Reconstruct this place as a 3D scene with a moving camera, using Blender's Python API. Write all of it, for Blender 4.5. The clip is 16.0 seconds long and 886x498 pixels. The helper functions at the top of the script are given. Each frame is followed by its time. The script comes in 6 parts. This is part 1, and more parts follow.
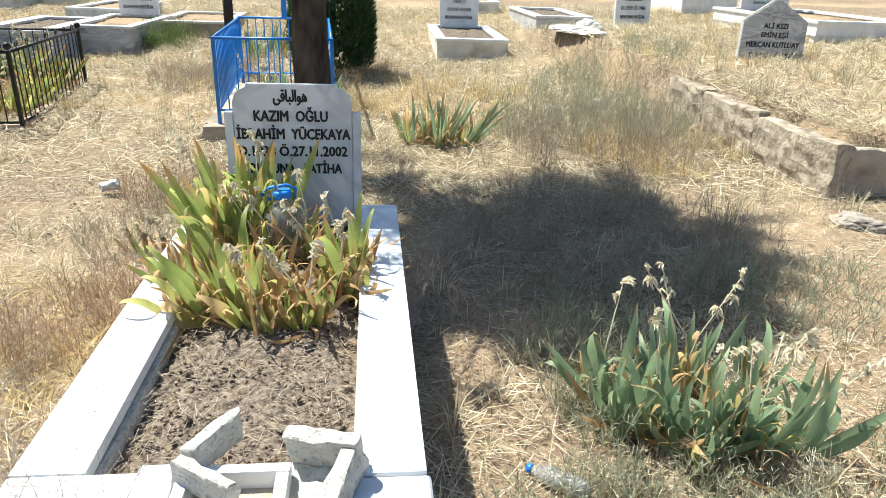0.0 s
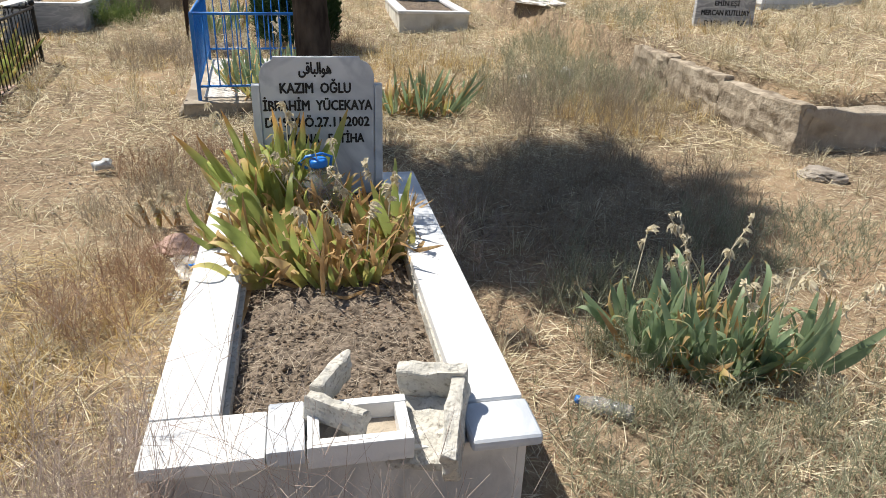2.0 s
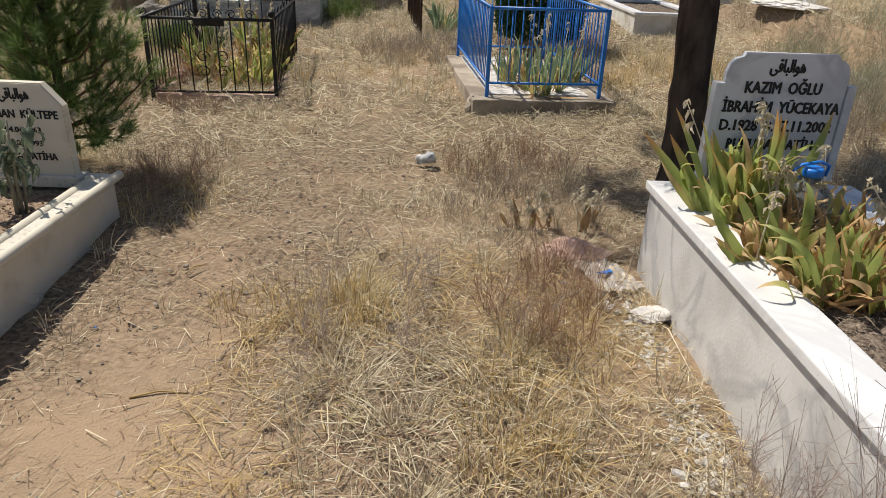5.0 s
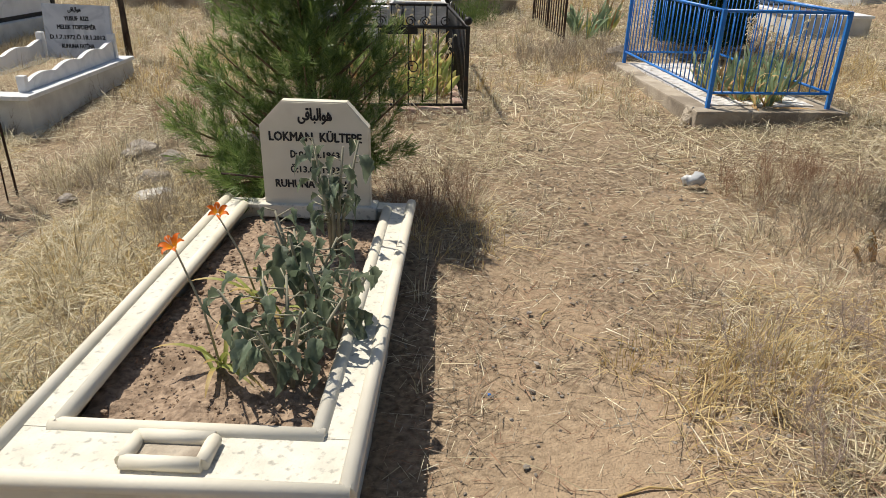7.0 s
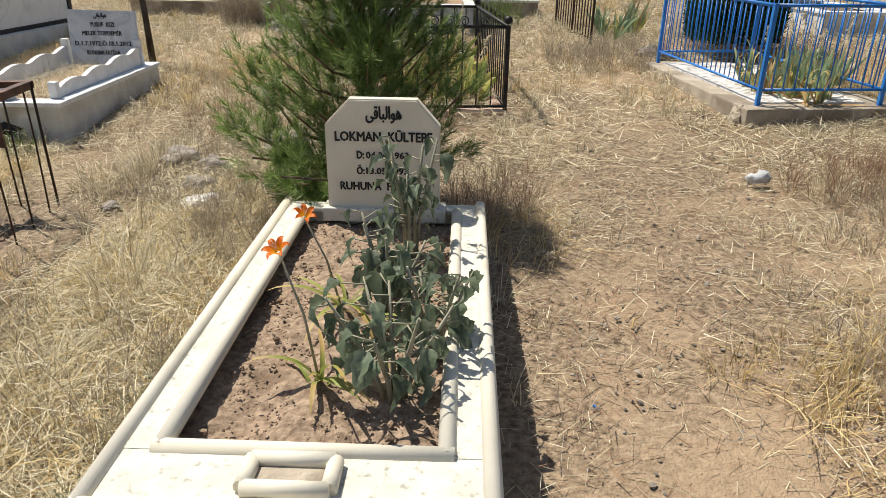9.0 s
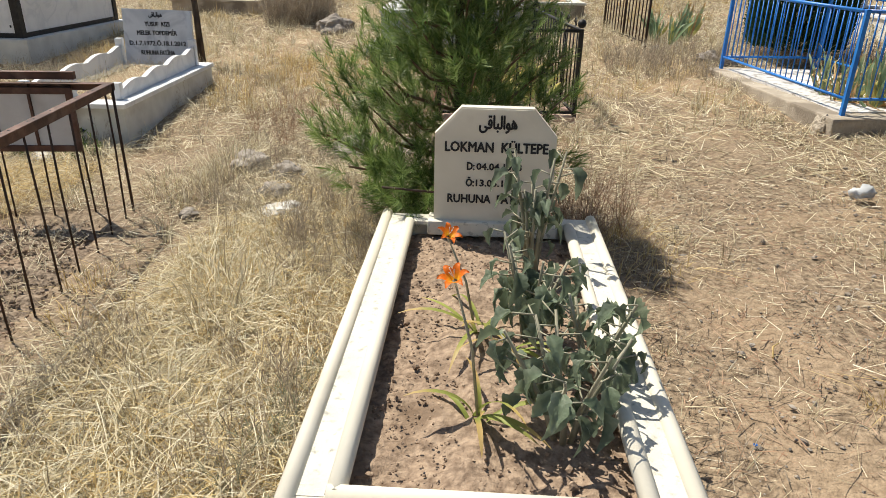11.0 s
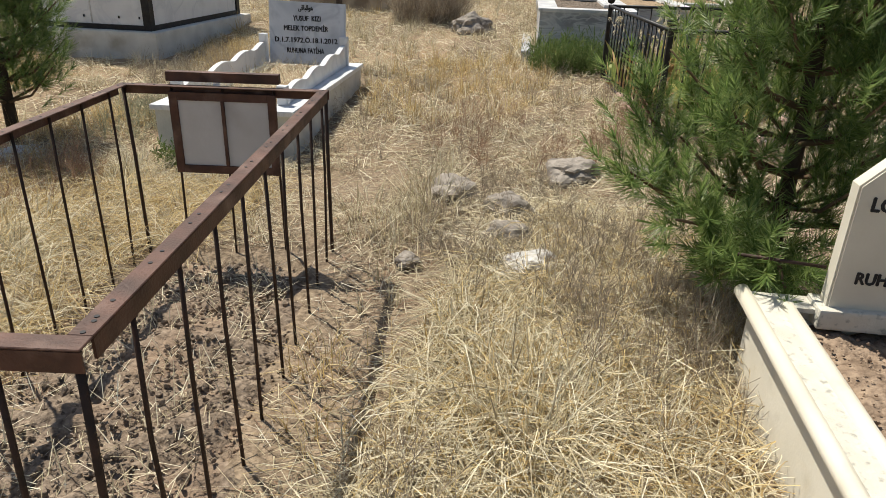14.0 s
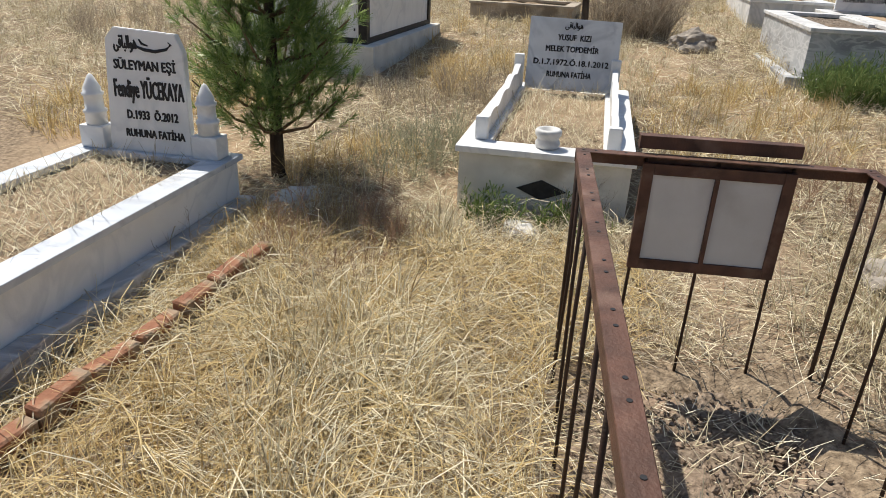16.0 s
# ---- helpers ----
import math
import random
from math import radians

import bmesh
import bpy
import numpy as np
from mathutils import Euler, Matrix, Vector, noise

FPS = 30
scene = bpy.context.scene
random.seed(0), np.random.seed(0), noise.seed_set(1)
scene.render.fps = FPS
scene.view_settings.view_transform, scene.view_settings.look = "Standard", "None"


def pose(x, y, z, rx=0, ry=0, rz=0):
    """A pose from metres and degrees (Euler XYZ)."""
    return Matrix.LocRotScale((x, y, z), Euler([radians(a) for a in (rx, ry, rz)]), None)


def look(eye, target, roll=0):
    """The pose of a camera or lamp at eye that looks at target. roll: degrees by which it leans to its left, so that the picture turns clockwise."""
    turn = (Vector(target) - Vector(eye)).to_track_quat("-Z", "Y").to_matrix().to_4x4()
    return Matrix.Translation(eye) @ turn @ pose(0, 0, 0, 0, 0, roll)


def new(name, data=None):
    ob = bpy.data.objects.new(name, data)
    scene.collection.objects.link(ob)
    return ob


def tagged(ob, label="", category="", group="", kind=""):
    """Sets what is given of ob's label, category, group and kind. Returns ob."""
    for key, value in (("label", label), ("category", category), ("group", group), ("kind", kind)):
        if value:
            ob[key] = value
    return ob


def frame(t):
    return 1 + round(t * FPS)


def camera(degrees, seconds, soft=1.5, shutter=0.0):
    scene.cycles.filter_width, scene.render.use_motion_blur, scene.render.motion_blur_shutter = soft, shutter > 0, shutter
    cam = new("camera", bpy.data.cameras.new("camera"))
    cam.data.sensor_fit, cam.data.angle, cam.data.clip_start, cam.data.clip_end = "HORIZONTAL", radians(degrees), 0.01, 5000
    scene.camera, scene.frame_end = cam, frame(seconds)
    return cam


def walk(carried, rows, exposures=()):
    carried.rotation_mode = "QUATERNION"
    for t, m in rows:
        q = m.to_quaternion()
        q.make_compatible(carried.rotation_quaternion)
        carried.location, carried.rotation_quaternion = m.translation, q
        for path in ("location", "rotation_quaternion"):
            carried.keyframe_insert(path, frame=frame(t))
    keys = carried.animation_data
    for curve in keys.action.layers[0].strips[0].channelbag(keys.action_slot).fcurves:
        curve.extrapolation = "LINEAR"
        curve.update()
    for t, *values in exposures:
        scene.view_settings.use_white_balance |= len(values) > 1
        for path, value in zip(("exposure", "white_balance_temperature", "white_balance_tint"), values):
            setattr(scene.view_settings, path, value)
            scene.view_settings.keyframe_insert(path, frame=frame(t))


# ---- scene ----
cam = camera(65.6, 16.0, soft=0.5)

PATH = [
    (0, (0.126, 0.812, 1.626), (-0.025, 2.648, 0.848), 2.2),
    (0.5, (-0.052, 0.767, 1.628), (-0.184, 2.597, 0.832), 2.0),
    (1, (-0.148, 0.755, 1.619), (-0.238, 2.58, 0.805), 1.8),
    (1.5, (-0.173, 0.642, 1.636), (-0.203, 2.46, 0.802), 1.8),
    (2, (-0.25, 0.58, 1.631), (-0.23, 2.396, 0.793), 2.0),
    (2.5, (-0.255, 0.579, 1.637), (-0.225, 2.394, 0.799), 2.1),
    (3, (-0.258, 0.587, 1.628), (-0.338, 2.402, 0.791), 2.4),
    (3.5, (-0.318, 0.574, 1.625), (-0.535, 2.375, 0.78), 2.5),
    (4, (-0.571, 0.644, 1.538), (-0.862, 2.436, 0.698), 2.2),
    (4.5, (-1.137, 0.672, 1.505), (-1.414, 2.467, 0.667), 2.4),
    (5, (-1.822, 0.711, 1.488), (-2.085, 2.508, 0.651), 2.4),
    (5.2, (-2.076, 0.773, 1.472), (-2.336, 2.57, 0.633), 2.5),
    (7.3, (-3.567, 0.933, 1.382), (-3.892, 2.727, 0.559), 1.3),
    (7.5, (-3.634, 0.906, 1.37), (-3.962, 2.702, 0.554), 1.1),
    (8, (-3.708, 0.897, 1.351), (-4.032, 2.697, 0.541), 0.8),
    (8.2, (-3.712, 0.906, 1.336), (-4.034, 2.706, 0.527), 0.7),
    (10.3, (-4.043, 1.135, 1.308), (-4.365, 2.935, 0.497), 1.1),
    (10.5, (-4.082, 1.134, 1.312), (-4.418, 2.931, 0.5), 1.2),
    (11, (-4.249, 1.09, 1.306), (-4.603, 2.885, 0.498), 1.2),
    (11.5, (-4.354, 1.09, 1.291), (-4.716, 2.883, 0.484), 1.1),
    (12, (-4.475, 1.216, 1.248), (-4.852, 3.006, 0.439), 1.3),
    (12.5, (-4.629, 1.324, 1.221), (-5.03, 3.109, 0.412), 1.3),
    (13, (-4.872, 1.402, 1.211), (-5.277, 3.186, 0.403), 1.5),
    (13.5, (-5.157, 1.57, 1.188), (-5.56, 3.353, 0.376), 1.5),
    (14, (-5.444, 1.759, 1.164), (-5.949, 3.518, 0.357), 1.9),
    (14.5, (-5.902, 1.809, 1.16), (-6.525, 3.527, 0.346), 2.3),
    (15, (-6.297, 1.883, 1.209), (-6.962, 3.584, 0.394), 2.4),
    (15.5, (-6.697, 2.071, 1.172), (-7.382, 3.765, 0.359), 2.3),
    (16, (-7.157, 2.094, 1.158), (-7.839, 3.791, 0.346), 2.5),
]
walk(cam, [(t, look(eye, target, roll)) for t, eye, target, roll in PATH], exposures=((0.0, 1.0, 6150, 3), (0.5, 0.84, 6250, 5), (1.0, 0.55, 6400, 7), (1.5, 0.38, 6450, 9), (2.5, 0.38, 6500, 9), (3.0, 0.28, 6550, 9), (3.7, 0.12, 6550, 10), (5.2, -0.03, 6550, 11), (7.5, 0.2, 6600, 9), (8.2, 0.22, 6600, 9), (10.3, 0.5, 6600, 8), (11.0, 0.43, 6600, 8), (12.0, 0.2, 6500, 8), (13.5, 0.2, 6500, 8), (14.5, 0.26, 6500, 8), (16.0, 0.28, 6400, 9)))

# ---- world, sun, sky ----
world = bpy.data.worlds.new("sky")
scene.world = world
world.use_nodes = True
wn = world.node_tree
sky = wn.nodes.new("ShaderNodeTexSky")
sky.sky_type = "NISHITA"
sky.sun_disc = False
sky.sun_elevation = radians(58.6)
sky.sun_rotation = radians(-60)
sky.air_density, sky.dust_density, sky.ozone_density = 1.0, 1.2, 1.0
wn.links.new(sky.outputs[0], wn.nodes["Background"].inputs[0])
wn.nodes["Background"].inputs[1].default_value = 0.085
sun = new("sun", bpy.data.lights.new("sun", "SUN"))
sun.data.energy, sun.data.angle, sun.data.color = 5.0, radians(0.53), (1.0, 0.935, 0.83)
sun.matrix_world = look((-0.86, 0.5, 1.64), (0, 0, 0))


# ---- materials ----
def mat(name, c1, c2, scale=8.0, rough=0.8, metal=0.0, bump=0.2, bscale=60.0, c3=None, s3=2.0, r3=(0.5, 0.62), spec=0.3,
        island=None, rnd=0.0, thin=0.0, attr=None, vein=None, stretch=(1, 1, 1)):
    """Surface colour from two scales of noise, with optional third colour patches, veins, a random tone for each piece, a tip colour and thin-leaf light."""
    m = bpy.data.materials.new(name)
    m.use_nodes = True
    t = m.node_tree
    N, L = t.nodes.new, t.links.new
    bs = t.nodes["Principled BSDF"]
    bs.inputs["Roughness"].default_value = rough
    bs.inputs["Metallic"].default_value = metal
    bs.inputs["Specular IOR Level"].default_value = spec
    co = N("ShaderNodeTexCoord")
    mp = N("ShaderNodeMapping")
    mp.inputs["Scale"].default_value = stretch
    L(co.outputs["Object"], mp.inputs[0])
    vec = mp.outputs[0]

    def noise_at(sc, detail=5.0):
        n = N("ShaderNodeTexNoise")
        n.inputs["Scale"].default_value, n.inputs["Detail"].default_value = sc, detail
        L(vec, n.inputs["Vector"])
        return n.outputs["Fac"]

    def ramp(fac, a, b, ca=(0, 0, 0), cb=(1, 1, 1)):
        r = N("ShaderNodeValToRGB")
        r.color_ramp.elements[0].position, r.color_ramp.elements[1].position = a, b
        r.color_ramp.elements[0].color, r.color_ramp.elements[1].color = (*ca, 1), (*cb, 1)
        L(fac, r.inputs[0])
        return r.outputs[0]

    def mix(fac, a, b):
        x = N("ShaderNodeMix")
        x.data_type = "RGBA"
        L(fac, x.inputs[0])
        for k, v in ((6, a), (7, b)):
            if isinstance(v, tuple):
                x.inputs[k].default_value = (*v, 1)
            else:
                L(v, x.inputs[k])
        return x.outputs[2]

    col = ramp(noise_at(scale), 0.32, 0.68, c1, c2)
    if island:
        g = N("ShaderNodeNewGeometry")
        r = N("ShaderNodeValToRGB")
        el = r.color_ramp.elements
        for k, c in enumerate(island):
            e = el[k] if k < 2 else el.new(1.0)
            e.position, e.color = k / (len(island) - 1), (*c, 1)
        L(g.outputs["Random Per Island"], r.inputs[0])
        f = N("ShaderNodeValue")
        f.outputs[0].default_value = 0.72
        col = mix(f.outputs[0], col, r.outputs[0])
    if c3:
        col = mix(ramp(noise_at(s3, 8.0), *r3), col, c3)
    if vein:
        n = N("ShaderNodeTexNoise")
        n.inputs["Scale"].default_value, n.inputs["Detail"].default_value, n.inputs["Distortion"].default_value = vein[0], 8.0, 1.6
        L(vec, n.inputs["Vector"])
        r = N("ShaderNodeValToRGB")
        el = r.color_ramp.elements
        el[0].position, el[1].position = 0.44, 0.56
        el[0].color = el[1].color = (0, 0, 0, 1)
        e = el.new(0.5)
        e.color = (0.8, 0.8, 0.8, 1)
        L(n.outputs["Fac"], r.inputs[0])
        col = mix(r.outputs[0], col, vein[1])
    if attr:
        a = N("ShaderNodeAttribute")
        a.attribute_name = "tip"
        col = mix(a.outputs["Fac"], col, attr)
    if rnd:
        o = N("ShaderNodeObjectInfo")
        h = N("ShaderNodeHueSaturation")
        k = N("ShaderNodeMapRange")
        k.inputs["To Min"].default_value, k.inputs["To Max"].default_value = 1 - rnd, 1 + rnd
        L(o.outputs["Random"], k.inputs["Value"])
        L(k.outputs[0], h.inputs["Value"])
        L(col, h.inputs["Color"])
        col = h.outputs[0]
    L(col, bs.inputs["Base Color"])
    if bump:
        b = N("ShaderNodeBump")
        b.inputs["Strength"].default_value, b.inputs["Distance"].default_value = bump, 0.01
        L(noise_at(bscale, 8.0), b.inputs["Height"])
        L(b.outputs[0], bs.inputs["Normal"])
    if thin:
        tr = N("ShaderNodeBsdfTranslucent")
        L(col, tr.inputs[0])
        ms = N("ShaderNodeMixShader")
        ms.inputs[0].default_value = thin
        L(bs.outputs[0], ms.inputs[1])
        L(tr.outputs[0], ms.inputs[2])
        L(ms.outputs[0], t.nodes["Material Output"].inputs[0])
    return m


M = dict(
    # ground: its dark speckle also paints in the shade of gaps between straws
    ground=mat("dry_ground", (0.13, 0.095, 0.065), (0.37, 0.285, 0.195), 38, 0.95, 0, 1.0, 110, c3=(0.39, 0.285, 0.185), s3=0.8, r3=(0.46, 0.64), spec=0.1),
    soil=mat("dark_soil", (0.06, 0.047, 0.037), (0.28, 0.225, 0.175), 48, 0.95, 0, 1.0, 70, c3=(0.30, 0.22, 0.14), s3=4, r3=(0.6, 0.75), spec=0.1),
    soil_red=mat("reddish_soil", (0.17, 0.12, 0.085), (0.40, 0.30, 0.215), 40, 0.95, 0, 1.0, 60, c3=(0.15, 0.105, 0.072), s3=5, r3=(0.58, 0.7), spec=0.1),
    mound=mat("crumbly_brown_earth", (0.10, 0.075, 0.055), (0.34, 0.265, 0.195), 46, 0.95, 0, 1.0, 80, c3=(0.30, 0.215, 0.15), s3=3, r3=(0.5, 0.7), spec=0.1),
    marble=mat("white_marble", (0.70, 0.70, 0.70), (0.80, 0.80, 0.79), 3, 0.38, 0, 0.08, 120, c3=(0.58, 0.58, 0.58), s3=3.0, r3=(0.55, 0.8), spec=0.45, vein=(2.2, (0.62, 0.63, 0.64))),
    marble_blue=mat("bluish_white_marble", (0.55, 0.58, 0.62), (0.70, 0.72, 0.75), 3, 0.35, 0, 0.06, 120, c3=(0.47, 0.50, 0.55), s3=2.5, r3=(0.5, 0.75), spec=0.45, vein=(1.8, (0.42, 0.45, 0.50))),
    marble_side=mat("greyer_marble_slab", (0.58, 0.57, 0.55), (0.70, 0.69, 0.67), 4, 0.5, 0, 0.12, 80, c3=(0.47, 0.45, 0.42), s3=3.0, r3=(0.52, 0.72), vein=(1.6, (0.42, 0.42, 0.42))),
    marble_grey=mat("grey_marble", (0.34, 0.35, 0.36), (0.47, 0.48, 0.49), 4, 0.4, 0, 0.1, 80, c3=(0.27, 0.27, 0.28), s3=2, vein=(2.5, (0.60, 0.60, 0.60)), stretch=(1, 1, 3)),
    cream=mat("cream_painted_concrete", (0.62, 0.575, 0.47), (0.70, 0.655, 0.55), 4, 0.7, 0, 0.07, 90, c3=(0.54, 0.49, 0.385), s3=6, r3=(0.58, 0.78)),
    cream_top=mat("worn_cream_paint", (0.58, 0.545, 0.46), (0.69, 0.655, 0.565), 14, 0.8, 0, 0.28, 130, c3=(0.36, 0.35, 0.30), s3=42, r3=(0.56, 0.70)),
    white_conc=mat("whitewashed_render", (0.55, 0.53, 0.48), (0.70, 0.68, 0.62), 5, 0.85, 0, 0.35, 70, c3=(0.42, 0.38, 0.31), s3=3.2, r3=(0.54, 0.70)),
    concrete=mat("rough_concrete", (0.33, 0.28, 0.22), (0.46, 0.40, 0.32), 7, 0.92, 0, 0.9, 45, c3=(0.24, 0.20, 0.155), s3=3, spec=0.15),
    rubble=mat("pitted_limestone", (0.44, 0.42, 0.37), (0.62, 0.60, 0.55), 18, 0.95, 0, 1.0, 55, c3=(0.25, 0.235, 0.20), s3=75, r3=(0.52, 0.74), spec=0.1),
    kerbstone=mat("crumbling_tan_concrete", (0.25, 0.205, 0.155), (0.46, 0.395, 0.31), 14, 0.95, 0, 1.0, 40, c3=(0.17, 0.135, 0.10), s3=8, r3=(0.52, 0.66), spec=0.1),
    rock=mat("field_stone", (0.25, 0.22, 0.185), (0.39, 0.345, 0.295), 7, 0.92, 0, 0.8, 40, c3=(0.19, 0.165, 0.14), s3=6, spec=0.15, rnd=0.12),
    rock_white=mat("pale_stone", (0.55, 0.53, 0.50), (0.72, 0.70, 0.67), 9, 0.9, 0, 0.9, 30, c3=(0.36, 0.33, 0.29), s3=12, r3=(0.55, 0.65)),
    rust=mat("rusted_angle_iron", (0.055, 0.026, 0.017), (0.12, 0.055, 0.036), 14, 0.62, 0.15, 0.25, 150, c3=(0.19, 0.115, 0.085), s3=9, r3=(0.52, 0.72), spec=0.45),
    rod=mat("dark_rusted_rod", (0.028, 0.018, 0.013), (0.060, 0.032, 0.022), 20, 0.6, 0.3, 0.3, 160, spec=0.4),
    iron=mat("black_painted_iron", (0.012, 0.012, 0.012), (0.030, 0.028, 0.026), 20, 0.5, 0.1, 0.15, 120, c3=(0.06, 0.03, 0.02), s3=11, r3=(0.62, 0.72)),
    blue=mat("bright_blue_paint", (0.010, 0.145, 0.52), (0.020, 0.215, 0.63), 12, 0.4, 0, 0.1, 120, c3=(0.02, 0.09, 0.34), s3=9, r3=(0.58, 0.72), spec=0.5),
    letters=mat("black_lettering_and_openings", (0.012, 0.012, 0.014), (0.03, 0.03, 0.032), 30, 0.55, 0, 0),
    letters_green=mat("green_lettering", (0.05, 0.20, 0.10), (0.06, 0.24, 0.13), 30, 0.6, 0, 0),
    panel=mat("pale_sign_sheet", (0.52, 0.51, 0.50), (0.60, 0.59, 0.58), 6, 0.55, 0.0, 0.1, 60, c3=(0.44, 0.42, 0.40), s3=5, r3=(0.56, 0.75)),
    brick=mat("red_brick_kerb", (0.24, 0.105, 0.062), (0.37, 0.18, 0.105), 12, 0.9, 0, 0.6, 70, c3=(0.34, 0.25, 0.17), s3=9, rnd=0.12),
    pinkstone=mat("pink_stone", (0.36, 0.24, 0.20), (0.48, 0.34, 0.28), 10, 0.9, 0, 0.5, 60, rnd=0.12),
    bark=mat("dark_pine_bark", (0.035, 0.026, 0.020), (0.11, 0.085, 0.065), 16, 0.95, 0, 1.0, 38, stretch=(1, 1, 0.35), spec=0.1),
    twig=mat("brown_twig", (0.12, 0.08, 0.05), (0.20, 0.14, 0.09), 16, 0.9, 0, 0.4, 60, spec=0.1),
    needles=mat("pine_needles", (0.07, 0.125, 0.03), (0.14, 0.21, 0.06), 2.5, 0.4, 0, 0, island=((0.08, 0.14, 0.035), (0.20, 0.29, 0.075), (0.40, 0.48, 0.17)), thin=0.45),
    needles_dark=mat("dark_pine_needles", (0.025, 0.05, 0.015), (0.05, 0.085, 0.03), 2.5, 0.55, 0, 0, island=((0.045, 0.085, 0.025), (0.12, 0.175, 0.05), (0.24, 0.29, 0.10)), thin=0.4),
    thuja=mat("thuja_scales", (0.02, 0.05, 0.018), (0.05, 0.10, 0.03), 5, 0.7, 0, 0, island=((0.02, 0.045, 0.018), (0.06, 0.12, 0.04)), thin=0.15),
    iris=mat("iris_leaf", (0.27, 0.34, 0.10), (0.46, 0.51, 0.17), 6, 0.45, 0, 0.1, 60, c3=(0.50, 0.48, 0.16), s3=6, r3=(0.50, 0.70), attr=(0.64, 0.36, 0.13), rnd=0.25, thin=0.55),
    iris_pale=mat("yellowing_iris_leaf", (0.44, 0.44, 0.14), (0.60, 0.54, 0.20), 9, 0.5, 0, 0.1, 60, c3=(0.62, 0.34, 0.09), s3=9, r3=(0.52, 0.66), attr=(0.66, 0.48, 0.25), rnd=0.2, thin=0.55),
    iris_blue=mat("bluish_iris_leaf", (0.22, 0.31, 0.17), (0.36, 0.45, 0.28), 6, 0.42, 0, 0.1, 60, c3=(0.36, 0.38, 0.14), s3=6, r3=(0.58, 0.74), attr=(0.50, 0.30, 0.12), rnd=0.25, thin=0.5),
    husk=mat("dry_flower_husk", (0.58, 0.51, 0.36), (0.76, 0.70, 0.56), 14, 0.85, 0, 0.3, 60, thin=0.35, rnd=0.12),
    dryleaf=mat("dry_brown_leaf", (0.34, 0.19, 0.08), (0.62, 0.44, 0.22), 9, 0.85, 0, 0.3, 60, thin=0.25, rnd=0.2),
    datura=mat("thornapple_leaf", (0.10, 0.135, 0.085), (0.20, 0.245, 0.165), 14, 0.5, 0, 0.5, 40, c3=(0.36, 0.40, 0.31), s3=10, r3=(0.52, 0.72), rnd=0.3, thin=0.35),
    datura_stem=mat("thornapple_stem", (0.24, 0.23, 0.16), (0.36, 0.34, 0.25), 9, 0.7, 0, 0.2, 50),
    lily=mat("orange_lily_petal", (0.75, 0.14, 0.012), (0.85, 0.24, 0.02), 14, 0.5, 0, 0, attr=(0.90, 0.50, 0.04), thin=0.35),
    lily_leaf=mat("lily_leaf", (0.22, 0.27, 0.06), (0.36, 0.38, 0.10), 6, 0.5, 0, 0.1, attr=(0.50, 0.36, 0.14), rnd=0.15, thin=0.3),
    straw=mat("straw", (0.50, 0.42, 0.28), (0.66, 0.58, 0.41), 1.2, 0.75, 0, 0, island=((0.17, 0.135, 0.085), (0.46, 0.385, 0.235), (0.76, 0.68, 0.47), (0.92, 0.87, 0.70)), thin=0.2, spec=0.2),
    golden=mat("golden_dry_grass", (0.50, 0.35, 0.16), (0.62, 0.46, 0.22), 1.5, 0.8, 0, 0, island=((0.24, 0.165, 0.075), (0.58, 0.44, 0.20), (0.86, 0.72, 0.42)), thin=0.32, spec=0.2),
    weed=mat("grey_dry_weed", (0.30, 0.25, 0.19), (0.40, 0.34, 0.26), 2, 0.9, 0, 0, island=((0.20, 0.155, 0.115), (0.34, 0.28, 0.21), (0.60, 0.53, 0.42)), thin=0.2, spec=0.1),
    fine=mat("pale_pinkish_twig", (0.34, 0.27, 0.23), (0.46, 0.38, 0.33), 2, 0.9, 0, 0, island=((0.26, 0.20, 0.17), (0.42, 0.34, 0.30), (0.56, 0.48, 0.42)), thin=0.3, spec=0.1),
    sage=mat("grey_green_weed", (0.20, 0.22, 0.14), (0.30, 0.31, 0.21), 2, 0.9, 0, 0, island=((0.20, 0.21, 0.135), (0.36, 0.36, 0.25), (0.60, 0.57, 0.42)), thin=0.25, spec=0.1),
    herb=mat("green_herb", (0.10, 0.16, 0.05), (0.18, 0.24, 0.08), 3, 0.8, 0, 0, island=((0.08, 0.13, 0.04), (0.16, 0.22, 0.07), (0.26, 0.27, 0.11)), thin=0.3, spec=0.1),
    reddish=mat("rusty_dry_weed", (0.30, 0.19, 0.12), (0.40, 0.26, 0.17), 2, 0.9, 0, 0, island=((0.22, 0.13, 0.09), (0.36, 0.23, 0.15), (0.56, 0.42, 0.31)), thin=0.2, spec=0.1),
    cap=mat("blue_plastic", (0.01, 0.16, 0.60), (0.015, 0.20, 0.68), 12, 0.35, 0, 0, spec=0.5),
    paper=mat("white_plastic_scrap", (0.60, 0.62, 0.63), (0.78, 0.79, 0.80), 9, 0.25, 0, 0.3, 40, thin=0.4, spec=0.6),
    bag=mat("greyish_plastic_sheet", (0.36, 0.33, 0.29), (0.46, 0.42, 0.38), 7, 0.35, 0, 0.3, 40, spec=0.5),
)
clear = bpy.data.materials.new("clear_plastic")
clear.use_nodes = True
cb = clear.node_tree.nodes["Principled BSDF"]
cb.inputs["Base Color"].default_value = (0.86, 0.93, 0.97, 1)
cb.inputs["Transmission Weight"].default_value, cb.inputs["Roughness"].default_value, cb.inputs["IOR"].default_value = 0.88, 0.12, 1.15
M["clear"] = clear


